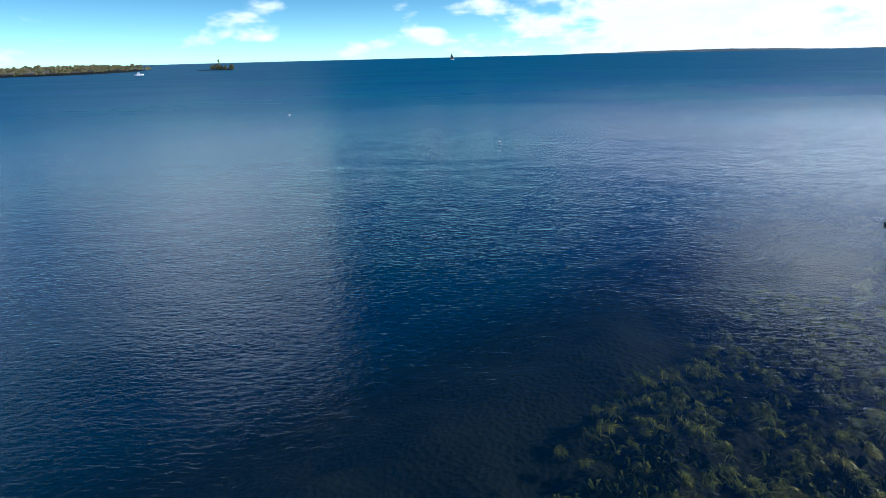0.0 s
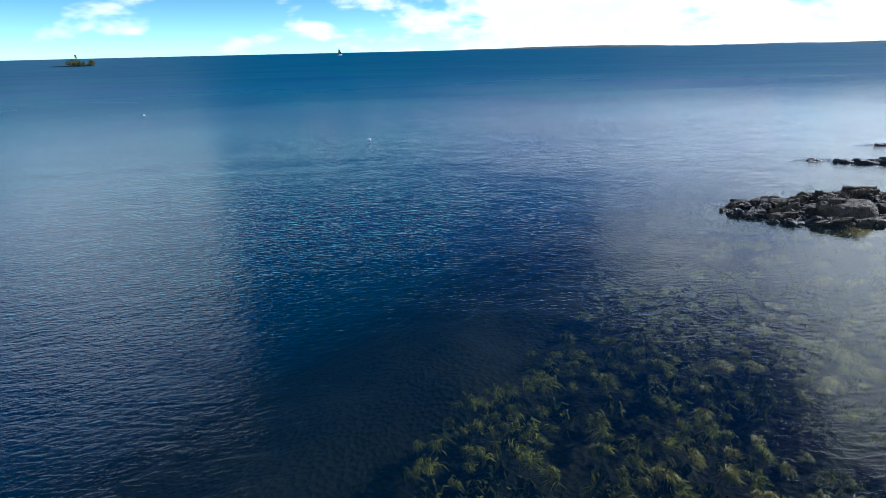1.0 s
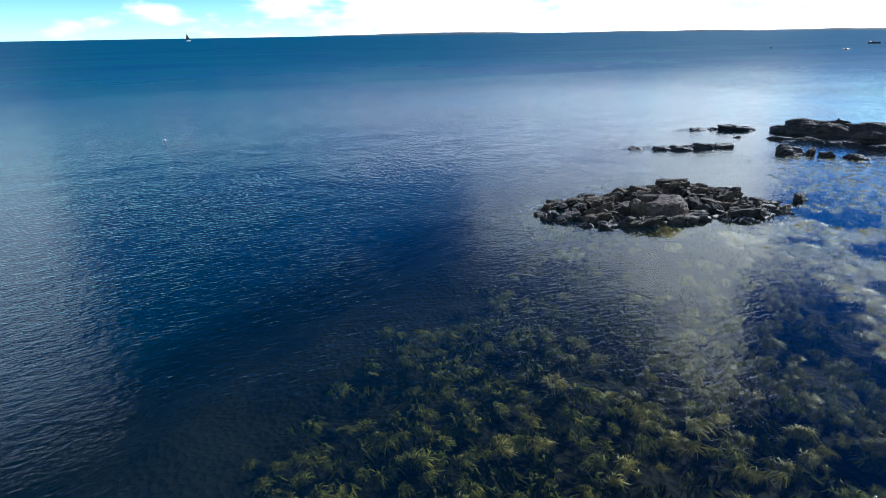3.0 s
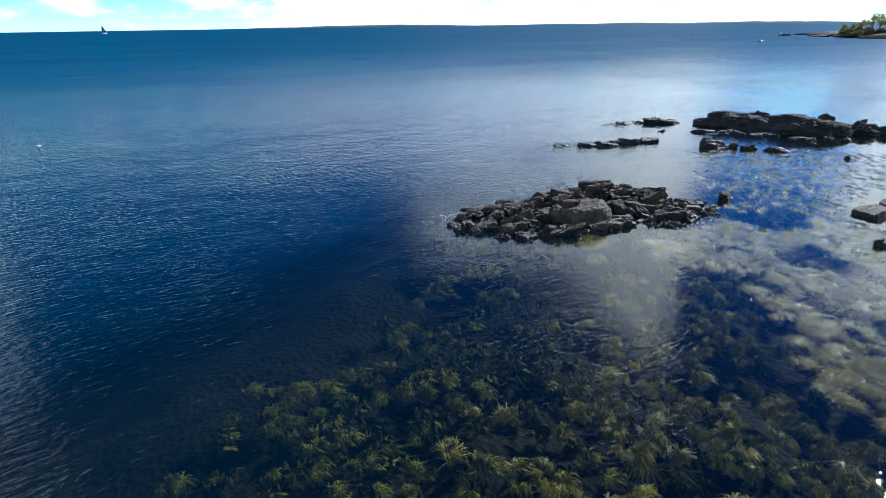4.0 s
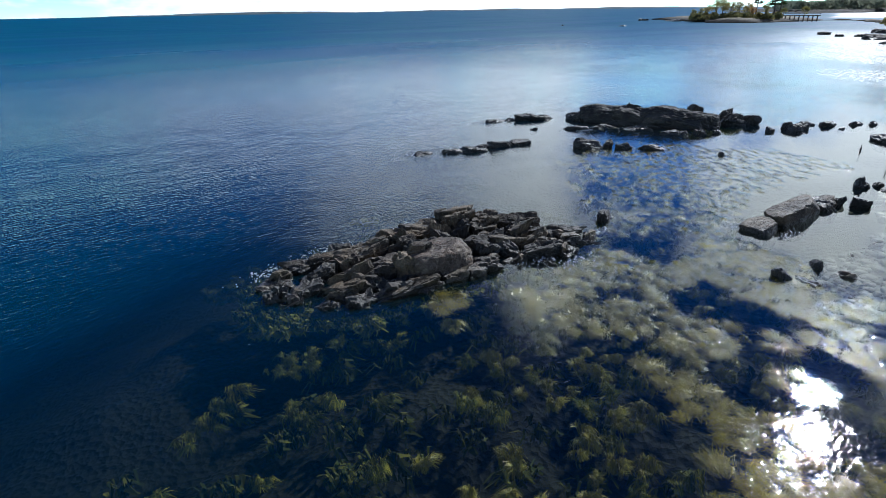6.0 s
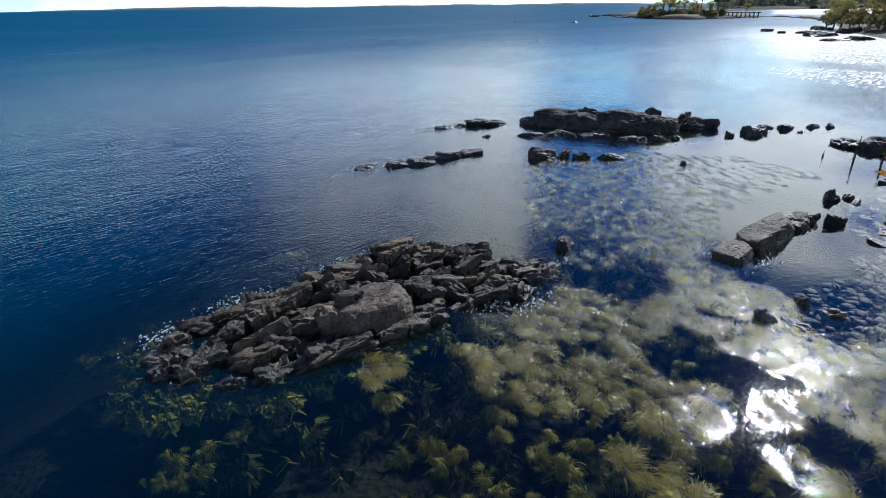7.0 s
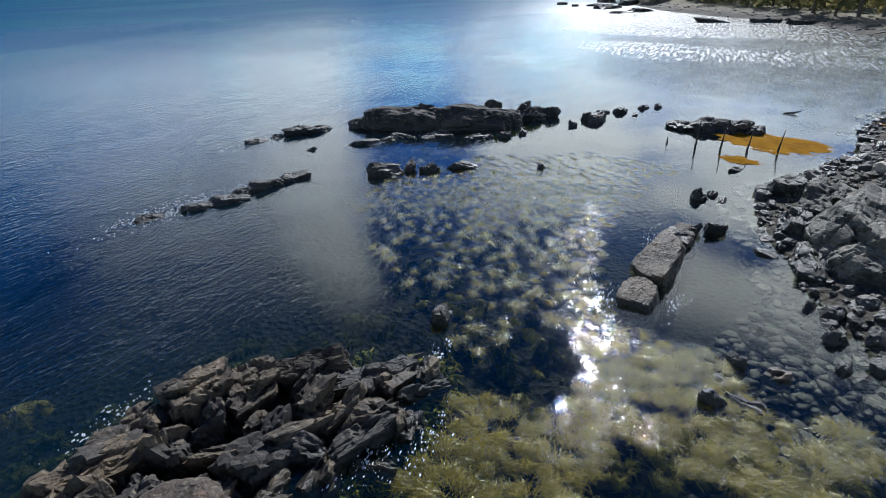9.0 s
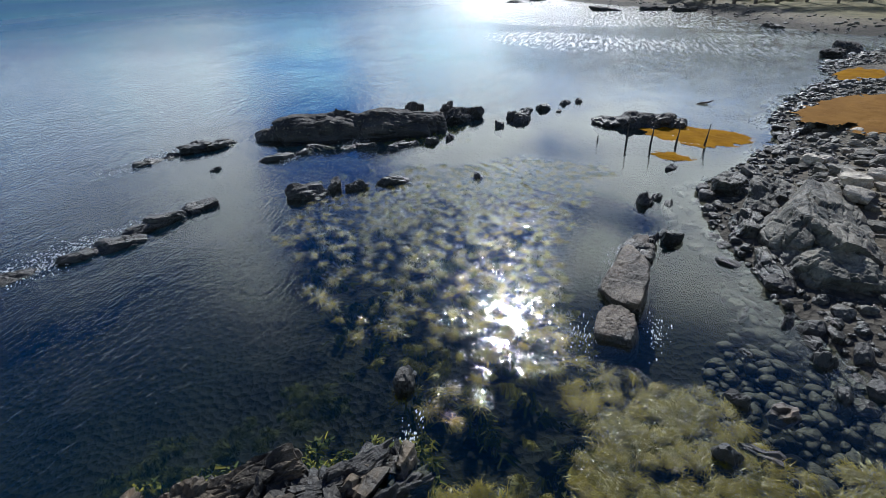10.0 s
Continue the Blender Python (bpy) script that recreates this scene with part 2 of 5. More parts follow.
def surface(nt, out, colour, rough, bump_height=None, bump=0.02, strength=0.8, spec=0.5):
    b = node(nt, "ShaderNodeBsdfPrincipled")
    for s, v in ((b.inputs["Base Color"], colour), (b.inputs["Roughness"], rough), (b.inputs["Specular IOR Level"], spec)):
        if isinstance(v, bpy.types.NodeSocket):
            nt.links.new(v, s)
        else:
            s.default_value = (*v, 1.0) if isinstance(v, tuple) else v
    if bump_height is not None:
        n = node(nt, "ShaderNodeBump", Height=bump_height, Distance=bump, Strength=strength)
        nt.links.new(n.outputs[0], b.inputs["Normal"])
    nt.links.new(b.outputs[0], out.inputs[0])
    return b


def rock_material(name, dark, light, tide=0.30, rust=0.15, dull=0.55, lichen=0.5):
    """Weathered ledge rock: two greys, tan lichen, rusty stains, a black tide band above the water."""
    m, nt, out = material(name)
    pos = place(nt)
    rnd = node(nt, "ShaderNodeObjectInfo").outputs["Random"]
    big = noise_tex(nt, pos, 1.1, 4, 0.6, 0.4)
    fine = noise_tex(nt, pos, 14.0, 5, 0.65)
    base = blend(nt, smooth(nt, big, 0.36, 0.66), dark, light)
    base = blend(nt, smooth(nt, fine, 0.35, 0.75, 0.0, 0.55), base, tuple(0.35 * c for c in dark))
    stain = smooth(nt, noise_tex(nt, pos, 2.3, 4, 0.6, 0.8), 0.56, 0.70, 0.0, rust)
    base = blend(nt, stain, base, (0.20, 0.105, 0.055))
    spots = smooth(nt, noise_tex(nt, pos, 6.5, 3, 0.5), 0.60, 0.68, 0.0, lichen)
    base = blend(nt, spots, base, (0.28, 0.24, 0.165))
    tone = math_node(nt, "MULTIPLY_ADD", rnd, 0.55, 0.72)
    base = blend(nt, 1.0, base, node(nt, "ShaderNodeCombineColor", Red=tone, Green=tone, Blue=tone).outputs[0], "MULTIPLY")
    level = math_node(nt, "ADD", height_of(nt, pos), math_node(nt, "MULTIPLY", math_node(nt, "SUBTRACT", big, 0.5), 0.55))
    wet = smooth(nt, level, tide * 0.25, tide, 1.0, 0.0)
    base = blend(nt, math_node(nt, "MULTIPLY", wet, 0.80), base, (0.022, 0.021, 0.017))
    crack = node(nt, "ShaderNodeTexVoronoi", Scale=2.6)
    crack.feature = "DISTANCE_TO_EDGE"
    warp = node(nt, "ShaderNodeMix")
    warp.data_type = "VECTOR"
    warp.inputs[0].default_value = 0.25
    nt.links.new(pos, warp.inputs[4])
    nt.links.new(node(nt, "ShaderNodeTexNoise", Vector=pos, Scale=2.0).outputs["Color"], warp.inputs[5])
    nt.links.new(warp.outputs[1], crack.inputs["Vector"])
    seam = smooth(nt, crack.outputs[0], 0.0, 0.07, 0.0, 1.0)
    relief = math_node(nt, "ADD", math_node(nt, "MULTIPLY", fine, 0.7), math_node(nt, "ADD", math_node(nt, "MULTIPLY", seam, 0.12), big))
    rough = math_node(nt, "SUBTRACT", math_node(nt, "MULTIPLY_ADD", fine, 0.3, dull), math_node(nt, "MULTIPLY", wet, 0.38))
    surface(nt, out, base, rough, relief, 0.07, 0.9)
    return m


def weed_material(name, deep_colour, mid, tip, rough=0.45, spec=0.7, keen=2.6):
    m, nt, out = material(name)
    pos = place(nt)
    rnd = node(nt, "ShaderNodeObjectInfo").outputs["Random"]
    isl = node(nt, "ShaderNodeNewGeometry").outputs["Random Per Island"]
    patch = noise_tex(nt, pos, 0.9, 3, 0.6)
    c = blend(nt, smooth(nt, patch, 0.35, 0.65), deep_colour, mid)
    c = blend(nt, math_node(nt, "MULTIPLY", math_node(nt, "POWER", isl, keen), 0.9), c, tip)
    c = blend(nt, math_node(nt, "MULTIPLY", rnd, 0.35), c, mid)
    b = surface(nt, out, c, rough, noise_tex(nt, pos, 60.0, 2), 0.004, 0.5, spec)
    return m


def plain(name, colour, rough=0.6, grain=9.0, amount=0.25, metal=0.0, bump=0.01):
    m, nt, out = material(name)
    pos = place(nt)
    n = noise_tex(nt, pos, grain, 4, 0.6)
    c = blend(nt, smooth(nt, n, 0.3, 0.7), tuple(x * (1 - amount) for x in colour), tuple(min(1, x * (1 + amount)) for x in colour))
    b = surface(nt, out, c, rough, n, bump, 0.5)
    b.inputs["Metallic"].default_value = metal
    return m


def leaf_material(name, a, b, c):
    m, nt, out = material(name)
    isl = node(nt, "ShaderNodeNewGeometry").outputs["Random Per Island"]
    rnd = node(nt, "ShaderNodeObjectInfo").outputs["Random"]
    col = ramp(nt, isl, (0.0, a), (0.5, b), (1.0, c))
    col = blend(nt, math_node(nt, "MULTIPLY", rnd, 0.5), col, b)
    diff = node(nt, "ShaderNodeBsdfDiffuse", Color=col)
    glow = node(nt, "ShaderNodeBsdfTranslucent", Color=col)
    mix = node(nt, "ShaderNodeMixShader", Fac=0.6)
    nt.links.new(diff.outputs[0], mix.inputs[1])
    nt.links.new(glow.outputs[0], mix.inputs[2])
    nt.links.new(mix.outputs[0], out.inputs[0])
    return m


ROCK = rock_material("ledge_rock", (0.042, 0.032, 0.020), (0.170, 0.126, 0.074))
ROCK_DARK = rock_material("tide_rock", (0.026, 0.023, 0.020), (0.078, 0.067, 0.054), 0.5, 0.15, 0.66)
ROCK_TAN = rock_material("tan_rock", (0.082, 0.059, 0.041), (0.180, 0.130, 0.089), 0.2, 0.40)
ROCK_PALE = rock_material("pale_rock", (0.30, 0.255, 0.19), (0.58, 0.51, 0.40), 0.05, 0.1)
ROCK_SHORE = rock_material("shore_rock", (0.050, 0.047, 0.035), (0.185, 0.166, 0.122), 0.75, 0.30)
# cobble colour darkened in place of the dimming by the water above
ROCK_DIMMED = rock_material("slimy_cobble", (0.009, 0.011, 0.009), (0.034, 0.037, 0.028), 0.05, 0.1, 0.8, 0.06)
ROCK_SLAB = rock_material("slab_rock", (0.040, 0.031, 0.022), (0.120, 0.091, 0.061), 0.25, 0.2, 0.55, 0.25)
WEED = weed_material("rockweed", (0.060, 0.062, 0.011), (0.17, 0.155, 0.020), (0.52, 0.42, 0.040), 0.42, 0.3)
CANOPY = weed_material("floating_rockweed", (0.072, 0.060, 0.007), (0.205, 0.160, 0.013), (0.56, 0.43, 0.040), 0.27, 0.42, 3.2)
# rockweed again, its colour dimmed for the light lost in deeper water
WEED_DIMMED = weed_material("deep_rockweed", (0.022, 0.036, 0.010), (0.075, 0.098, 0.020), (0.52, 0.43, 0.040), 0.7, 0.12, 3.4)
# the darkest copy, painted to keep the bottom and the gaps between clumps dark
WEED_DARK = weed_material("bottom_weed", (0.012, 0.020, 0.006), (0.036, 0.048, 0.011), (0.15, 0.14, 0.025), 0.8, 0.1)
WEED_ORANGE = weed_material("orange_weed", (0.18, 0.078, 0.001), (0.27, 0.130, 0.002), (0.36, 0.20, 0.005), 0.9, 0.03)
STRAW = weed_material("dry_wrack", (0.17, 0.084, 0.020), (0.23, 0.118, 0.028), (0.28, 0.155, 0.045), 0.9, 0.03)
BARK = plain("bark", (0.10, 0.075, 0.055), 0.85, 6.0, 0.4, bump=0.03)
LEAF_GREEN = leaf_material("green_leaves", (0.13, 0.14, 0.045), (0.25, 0.235, 0.080), (0.38, 0.32, 0.11))
LEAF_YELLOW = leaf_material("yellow_leaves", (0.17, 0.16, 0.055), (0.32, 0.27, 0.09), (0.44, 0.34, 0.12))
LEAF_ORANGE = leaf_material("orange_leaves", (0.22, 0.12, 0.045), (0.38, 0.21, 0.07), (0.46, 0.28, 0.09))
NEEDLES = leaf_material("pine_needles", (0.018, 0.035, 0.012), (0.032, 0.055, 0.018), (0.06, 0.085, 0.025))
WOOD = plain("old_timber", (0.075, 0.058, 0.045), 0.8, 7.0, 0.4)
SHINGLE = plain("grey_shingle", (0.30, 0.36, 0.42), 0.8, 5.0, 0.15)
ROOF = plain("roof_shingle", (0.10, 0.10, 0.105), 0.85, 4.0, 0.25)
TRIM = plain("white_trim", (0.78, 0.78, 0.75), 0.5, 4.0, 0.05)
GLASS = plain("dark_window_glass", (0.03, 0.04, 0.05), 0.08, 2.0, 0.1, bump=0.0)
SAIL = plain("dark_sailcloth", (0.045, 0.045, 0.055), 0.8, 1.5, 0.2)
HULL = plain("white_hull", (0.80, 0.80, 0.78), 0.35, 2.0, 0.05)


def foam_material():
    m, nt, out = material("sea_foam")
    pos = place(nt)
    surface(nt, out, blend(nt, noise_tex(nt, pos, 25.0, 3), (0.62, 0.66, 0.68), (0.88, 0.90, 0.90)), 0.75, noise_tex(nt, pos, 60.0, 3), 0.01)
    return m


FOAM = foam_material()


def ground_material():
    """Sea bed of dark weed-grown stone below, shingle at the tide line, dry turf above."""
    m, nt, out = material("sea_bed_and_shore")
    pos = place(nt)
    z = height_of(nt, pos)
    big = noise_tex(nt, pos, 0.55, 5, 0.62, 0.5)
    fine = noise_tex(nt, pos, 9.0, 5, 0.6)
    stones = node(nt, "ShaderNodeTexVoronoi", Scale=5.5)
    nt.links.new(pos, stones.inputs["Vector"])
    stone_tone = math_node(nt, "MULTIPLY_ADD", stones.outputs["Color"], 0.5, 0.55)
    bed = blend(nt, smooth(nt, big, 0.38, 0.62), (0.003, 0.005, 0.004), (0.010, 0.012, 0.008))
    shingle = blend(nt, fine, (0.045, 0.040, 0.032), (0.13, 0.115, 0.09))
    dry = blend(nt, fine, (0.12, 0.10, 0.07), (0.30, 0.26, 0.185))
    shingle = blend(nt, smooth(nt, math_node(nt, "MULTIPLY_ADD", big, 0.8, z), 0.7, 1.25), shingle, dry)
    shingle = blend(nt, 1.0, shingle, node(nt, "ShaderNodeCombineColor", Red=stone_tone, Green=stone_tone, Blue=stone_tone).outputs[0], "MULTIPLY")
    turf = blend(nt, smooth(nt, big, 0.35, 0.65), (0.10, 0.095, 0.045), (0.22, 0.19, 0.10))
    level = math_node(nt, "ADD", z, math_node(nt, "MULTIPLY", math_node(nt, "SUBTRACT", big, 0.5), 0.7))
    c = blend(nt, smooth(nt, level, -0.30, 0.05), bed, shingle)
    c = blend(nt, smooth(nt, level, 0.9, 1.3), c, turf)
    h = math_node(nt, "ADD", fine, math_node(nt, "MULTIPLY", stones.outputs["Distance"], 1.4))
    surface(nt, out, c, 0.85, h, 0.06, 0.8, 0.15)
    return m


def water_material():
    """Sea water: a mirror surface over a body that is clear in the shallows and, with depth, blue and cloudy.
    Ripples are fine relief; far out, where they are too small to see, they become roughness."""
    m, nt, out = material("sea_water")
    pos = place(nt)
    deep = node(nt, "ShaderNodeAttribute")
    deep.attribute_name = "depth"
    chop = node(nt, "ShaderNodeAttribute")
    chop.attribute_name = "chop"
    far = node(nt, "ShaderNodeAttribute")
    far.attribute_name = "far"
    crinkle = node(nt, "ShaderNodeAttribute")
    crinkle.attribute_name = "crinkle"
    breeze = node(nt, "ShaderNodeAttribute")
    open_sea = node(nt, "ShaderNodeAttribute")
    open_sea.attribute_name = "open_sea"
    breeze.attribute_name = "breeze"
    turnmap = node(nt, "ShaderNodeMapping", Vector=pos, Rotation=(0, 0, radians(14)), Scale=(0.72, 1.7, 1.0)).outputs[0]
    turnmap2 = node(nt, "ShaderNodeMapping", Vector=pos, Rotation=(0, 0, radians(-26)), Scale=(0.5, 1.6, 1.0)).outputs[0]
    swell = noise_tex(nt, turnmap, 1.1, 2, 0.5, 0.3)
    ripple = noise_tex(nt, turnmap, 4.2, 2, 0.5, 0.7)
    cross = noise_tex(nt, turnmap2, 11.0, 3, 0.6, 0.5)
    h = math_node(nt, "ADD", math_node(nt, "MULTIPLY", swell, math_node(nt, "MULTIPLY", chop.outputs["Fac"], 2.8)), math_node(nt, "ADD", ripple, math_node(nt, "MULTIPLY", cross, 0.15)))
    gust = smooth(nt, noise_tex(nt, pos, 0.06, 4, 0.55, 0.6), 0.32, 0.68, 0.6, 1.25)
    amount = math_node(nt, "MULTIPLY", math_node(nt, "MULTIPLY", chop.outputs["Fac"], gust), 0.085)
    # weed that touches the surface wrinkles it finely
    tips = noise_tex(nt, pos, 24.0, 2, 0.6, 1.2)
    speck = math_node(nt, "MULTIPLY", crinkle.outputs["Fac"], smooth(nt, tips, 0.50, 0.57))
    tall = math_node(nt, "ADD", math_node(nt, "MULTIPLY", h, amount), math_node(nt, "MULTIPLY", tips, math_node(nt, "MULTIPLY", crinkle.outputs["Fac"], 0.026)))
    flaw = noise_tex(nt, node(nt, "ShaderNodeMapping", Vector=pos, Scale=(0.16, 1.0, 1.0)).outputs[0], 3.2, 3, 0.65)
    tall = math_node(nt, "ADD", tall, math_node(nt, "MULTIPLY", flaw, math_node(nt, "MULTIPLY", breeze.outputs["Fac"], 0.07)))
    bump = node(nt, "ShaderNodeBump", Height=tall, Distance=1.0, Strength=1.0)
    # far patches of calmer and rougher water
    lanes = noise_tex(nt, node(nt, "ShaderNodeMapping", Vector=pos, Rotation=(0, 0, radians(24)), Scale=(0.35, 1.4, 1.0)).outputs[0], 0.03, 4, 0.6, 0.5)
    rough = math_node(nt, "MULTIPLY_ADD", far.outputs["Fac"], smooth(nt, lanes, 0.35, 0.65, 0.36, 0.45), 0.028)
    # small gusts over the inner bay: patches of rougher and smoother water
    rough = math_node(nt, "MAXIMUM", rough, math_node(nt, "MULTIPLY", breeze.outputs["Fac"], smooth(nt, flaw, 0.45, 0.60, 0.05, 0.48)))
    rough = math_node(nt, "MAXIMUM", rough, math_node(nt, "MULTIPLY", speck, 0.07))
    gloss = node(nt, "ShaderNodeBsdfPrincipled", Base_Color=(0, 0, 0, 1), Roughness=rough, IOR=1.33)
    nt.links.new(bump.outputs[0], gloss.inputs["Normal"])
    facing = node(nt, "ShaderNodeLayerWeight", Blend=0.5)
    nt.links.new(bump.outputs[0], facing.inputs["Normal"])
    mirror = math_node(nt, "MULTIPLY_ADD", math_node(nt, "POWER", facing.outputs["Facing"], 5.0), 0.98, 0.02)
    rest = math_node(nt, "SUBTRACT", 1.0, mirror)
    rest = node(nt, "ShaderNodeCombineColor", Red=rest, Green=rest, Blue=rest).outputs[0]
    clear = node(nt, "ShaderNodeBsdfTransparent", Color=blend(nt, 1.0, rest, (0.91, 0.93, 0.81), "MULTIPLY"))
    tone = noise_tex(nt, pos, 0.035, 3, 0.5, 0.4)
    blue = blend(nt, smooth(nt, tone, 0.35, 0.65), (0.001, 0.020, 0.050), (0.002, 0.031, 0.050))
    body = node(nt, "ShaderNodeBsdfDiffuse", Color=blend(nt, 1.0, rest, blue, "MULTIPLY"))
    cloudy = math_node(nt, "SUBTRACT", 1.0, math_node(nt, "POWER", 2.718, math_node(nt, "MULTIPLY", math_node(nt, "MAXIMUM", math_node(nt, "SUBTRACT", deep.outputs["Fac"], 1.28), 0.0), -0.70)))
    cloudy = math_node(nt, "MULTIPLY_ADD", cloudy, 0.94, 0.06)
    under = node(nt, "ShaderNodeMixShader", Fac=cloudy)
    nt.links.new(clear.outputs[0], under.inputs[1])
    nt.links.new(body.outputs[0], under.inputs[2])
    both = node(nt, "ShaderNodeAddShader")
    nt.links.new(under.outputs[0], both.inputs[0])
    nt.links.new(gloss.outputs[0], both.inputs[1])
    # far out, flat blue paint stands for wave faces that don't mirror the sky
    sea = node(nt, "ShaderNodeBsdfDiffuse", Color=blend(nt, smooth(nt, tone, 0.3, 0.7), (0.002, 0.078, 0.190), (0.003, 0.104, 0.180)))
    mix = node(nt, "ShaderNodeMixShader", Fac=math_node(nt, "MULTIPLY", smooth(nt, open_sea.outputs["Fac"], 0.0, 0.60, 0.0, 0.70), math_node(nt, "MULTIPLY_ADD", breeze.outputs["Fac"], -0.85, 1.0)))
    nt.links.new(both.outputs[0], mix.inputs[1])
    nt.links.new(sea.outputs[0], mix.inputs[2])
    nt.links.new(mix.outputs[0], out.inputs[0])
    return m


# ---- the ground, one sheet to the horizon, and the water over it ----
NEAR_SHORE = [(33.2, 10.2), (34.6, 10.6), (36.2, 10.9), (36.9, 11.6), (38.6, 11.7), (41.4, 12.5), (44.4, 12.4), (46.6, 11.0), (50.5, 8.4),
              (55.0, 7.4), (59.0, 6.0), (63.0, 3.8), (67.5, 1.0), (75.0, -1.0), (80.0, -4.5), (82.0, -9.0), (74.0, -16.0), (78.0, -30.0),
              (60.0, -60.0), (-80.0, -60.0), (-40.0, -28.0), (0.0, -14.0), (18.0, -4.0), (27.0, 4.0), (31.0, 8.0)]
FAR_SHORE = [(92.0, -14.0), (95.0, -6.5), (106.0, -1.5), (117.0, 1.5), (126.0, 4.0), (133.0, 13.0), (146.0, 24.0), (168.0, 34.0), (190.0, 41.0),
             (240.0, 52.0), (300.0, 76.0), (314.0, 92.0), (322.0, 88.0), (306.0, 68.0), (246.0, 42.0), (222.0, 30.0), (260.0, 10.0), (420.0, -20.0), (700.0, -80.0), (700.0, -400.0), (90.0, -400.0), (78.0, -30.0)]
HEADLAND = [(316.0, 92.0), (285.0, 94.0), (258.0, 104.0), (254.0, 116.0), (272.0, 134.0), (300.0, 160.0), (318.0, 182.0), (345.0, 176.0), (372.0, 150.0), (352.0, 112.0)]
FAR_WOODS = [(560.0, 170.0), (760.0, 40.0), (1100.0, 0.0), (1500.0, 300.0), (1100.0, 420.0), (760.0, 330.0)]
WEST_SHORE = [(-345.0, 420.0), (-290.0, 440.0), (-285.0, 500.0), (-315.0, 610.0), (-352.0, 690.0), (-520.0, 800.0), (-1100.0, 800.0), (-1100.0, 380.0), (-600.0, 370.0)]
ISLET = [(-232.0, 520.0), (-205.0, 508.0), (-180.0, 505.0), (-188.0, 524.0), (-214.0, 534.0)]
LANDS = (NEAR_SHORE, FAR_SHORE, HEADLAND, FAR_WOODS, WEST_SHORE, ISLET)
SHELF = [(-60.0, -20.0), (-14.0, 2.0), (-3.0, 8.5), (4.0, 14.5), (10.0, 19.5), (16.0, 22.5), (21.0, 25.6), (26.0, 28.4), (30.0, 31.0), (34.0, 33.4),
         (41.0, 35.5), (47.0, 35.0), (55.0, 26.0), (66.0, 20.0), (84.0, 14.0), (112.0, 16.0), (140.0, 44.0), (180.0, 60.0), (260.0, 80.0), (260.0, -420.0), (-60.0, -420.0)]


def drop(x, y):
    """How far the sea falls away towards the horizon."""
    return 0.0045 * np.maximum(np.hypot(np.asarray(x) - 12.0, np.asarray(y) - 6.0) - 160.0, 0)


def ground_z(x, y, rough=True):
    land = np.full(x.shape, -1e9)
    for pts in LANDS:
        land = np.maximum(land, signed(x, y, pts))
    shelf = signed(x, y, SHELF)
    s, l = np.maximum(shelf, 0), np.maximum(-land, 0)
    t = s / (s + l + 1e-6)
    bed = np.where(shelf > 0, -1.75 * (1 - t) ** 0.55, -1.75 + 0.45 * np.minimum(shelf, 0))
    bed = np.maximum(bed, -14.0)
    up = np.maximum(land, 0)
    z = np.where(land > 0, 1.9 * (1 - np.exp(-up / 9.0)) + 0.012 * np.minimum(up, 300), np.minimum(bed, -0.02 * l))
    if rough:
        amp = 0.10 + 0.25 * np.clip(-z, 0, 1)
        z = z + amp * fbm2(x, y, 0.45, 4, 3) + 0.6 * np.clip((up - 6) / 20, 0, 1) * fbm2(x, y, 0.07, 3, 8)
    return z - drop(x, y)


def axis(lo, hi, step, far_lo, far_hi, grow=1.16):
    mid = list(np.arange(lo, hi + 1e-6, step))
    d, q, left, right = step, lo, [], []
    while q > far_lo:
        d *= grow
        q -= d
        left.append(max(q, far_lo))
    d, q = step, hi
    while q < far_hi:
        d *= 1.045 if q < 420 else grow
        q += d
        right.append(min(q, far_hi))
    return np.array(left[::-1] + mid + right)


def sheet(xs, ys):
    gx, gy = np.meshgrid(xs, ys)
    nx, ny = len(xs), len(ys)
    i = (np.arange(ny - 1)[:, None] * nx + np.arange(nx - 1)[None]).ravel()
    return gx.ravel(), gy.ravel(), np.stack([i, i + 1, i + nx + 1, i + nx], 1)


gx, gy, gf = sheet(axis(-12, 62, 0.55, -4900, 4900), axis(-4, 38, 0.55, -4900, 4900))
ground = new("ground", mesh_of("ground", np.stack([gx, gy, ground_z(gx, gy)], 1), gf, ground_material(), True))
tagged(ground, "dark weedy sea bed rising to a stony grey shore", "ground", kind="structure")

# where the rockweed grows
MAIN = [(20.2, 22.6), (21.0, 23.4), (22.5, 23.5), (24.3, 23.2), (26.0, 23.1), (27.5, 22.9), (28.5, 22.0), (29.1, 20.9), (29.7, 19.8), (30.4, 18.8),
        (29.0, 18.3), (27.6, 18.4), (26.6, 19.2), (25.1, 19.5), (24.2, 19.5), (22.4, 20.1), (21.3, 20.5), (20.5, 21.5)]
WEED_BED = [(0.0, 5.0), (4.5, 10.5), (9.0, 14.8), (13.0, 17.6), (17.0, 19.2), (20.0, 20.3), (23.0, 19.4), (25.5, 18.9), (27.3, 18.0), (30.2, 18.2), (32.5, 20.4),
            (37.0, 25.2), (42.0, 26.4), (46.0, 24.6), (45.0, 20.6), (40.0, 17.0), (36.5, 16.6), (33.8, 15.6), (32.8, 13.9), (31.4, 12.2), (30.5, 10.0), (26.0, 5.0), (14.0, 0.0), (6.0, -1.0), (0.0, 1.0)]
gen = np.random.default_rng(5)
cx, cy = gen.uniform(-5, 46, 26000), gen.uniform(-1, 26.5, 26000)
s = signed(cx, cy, WEED_BED)
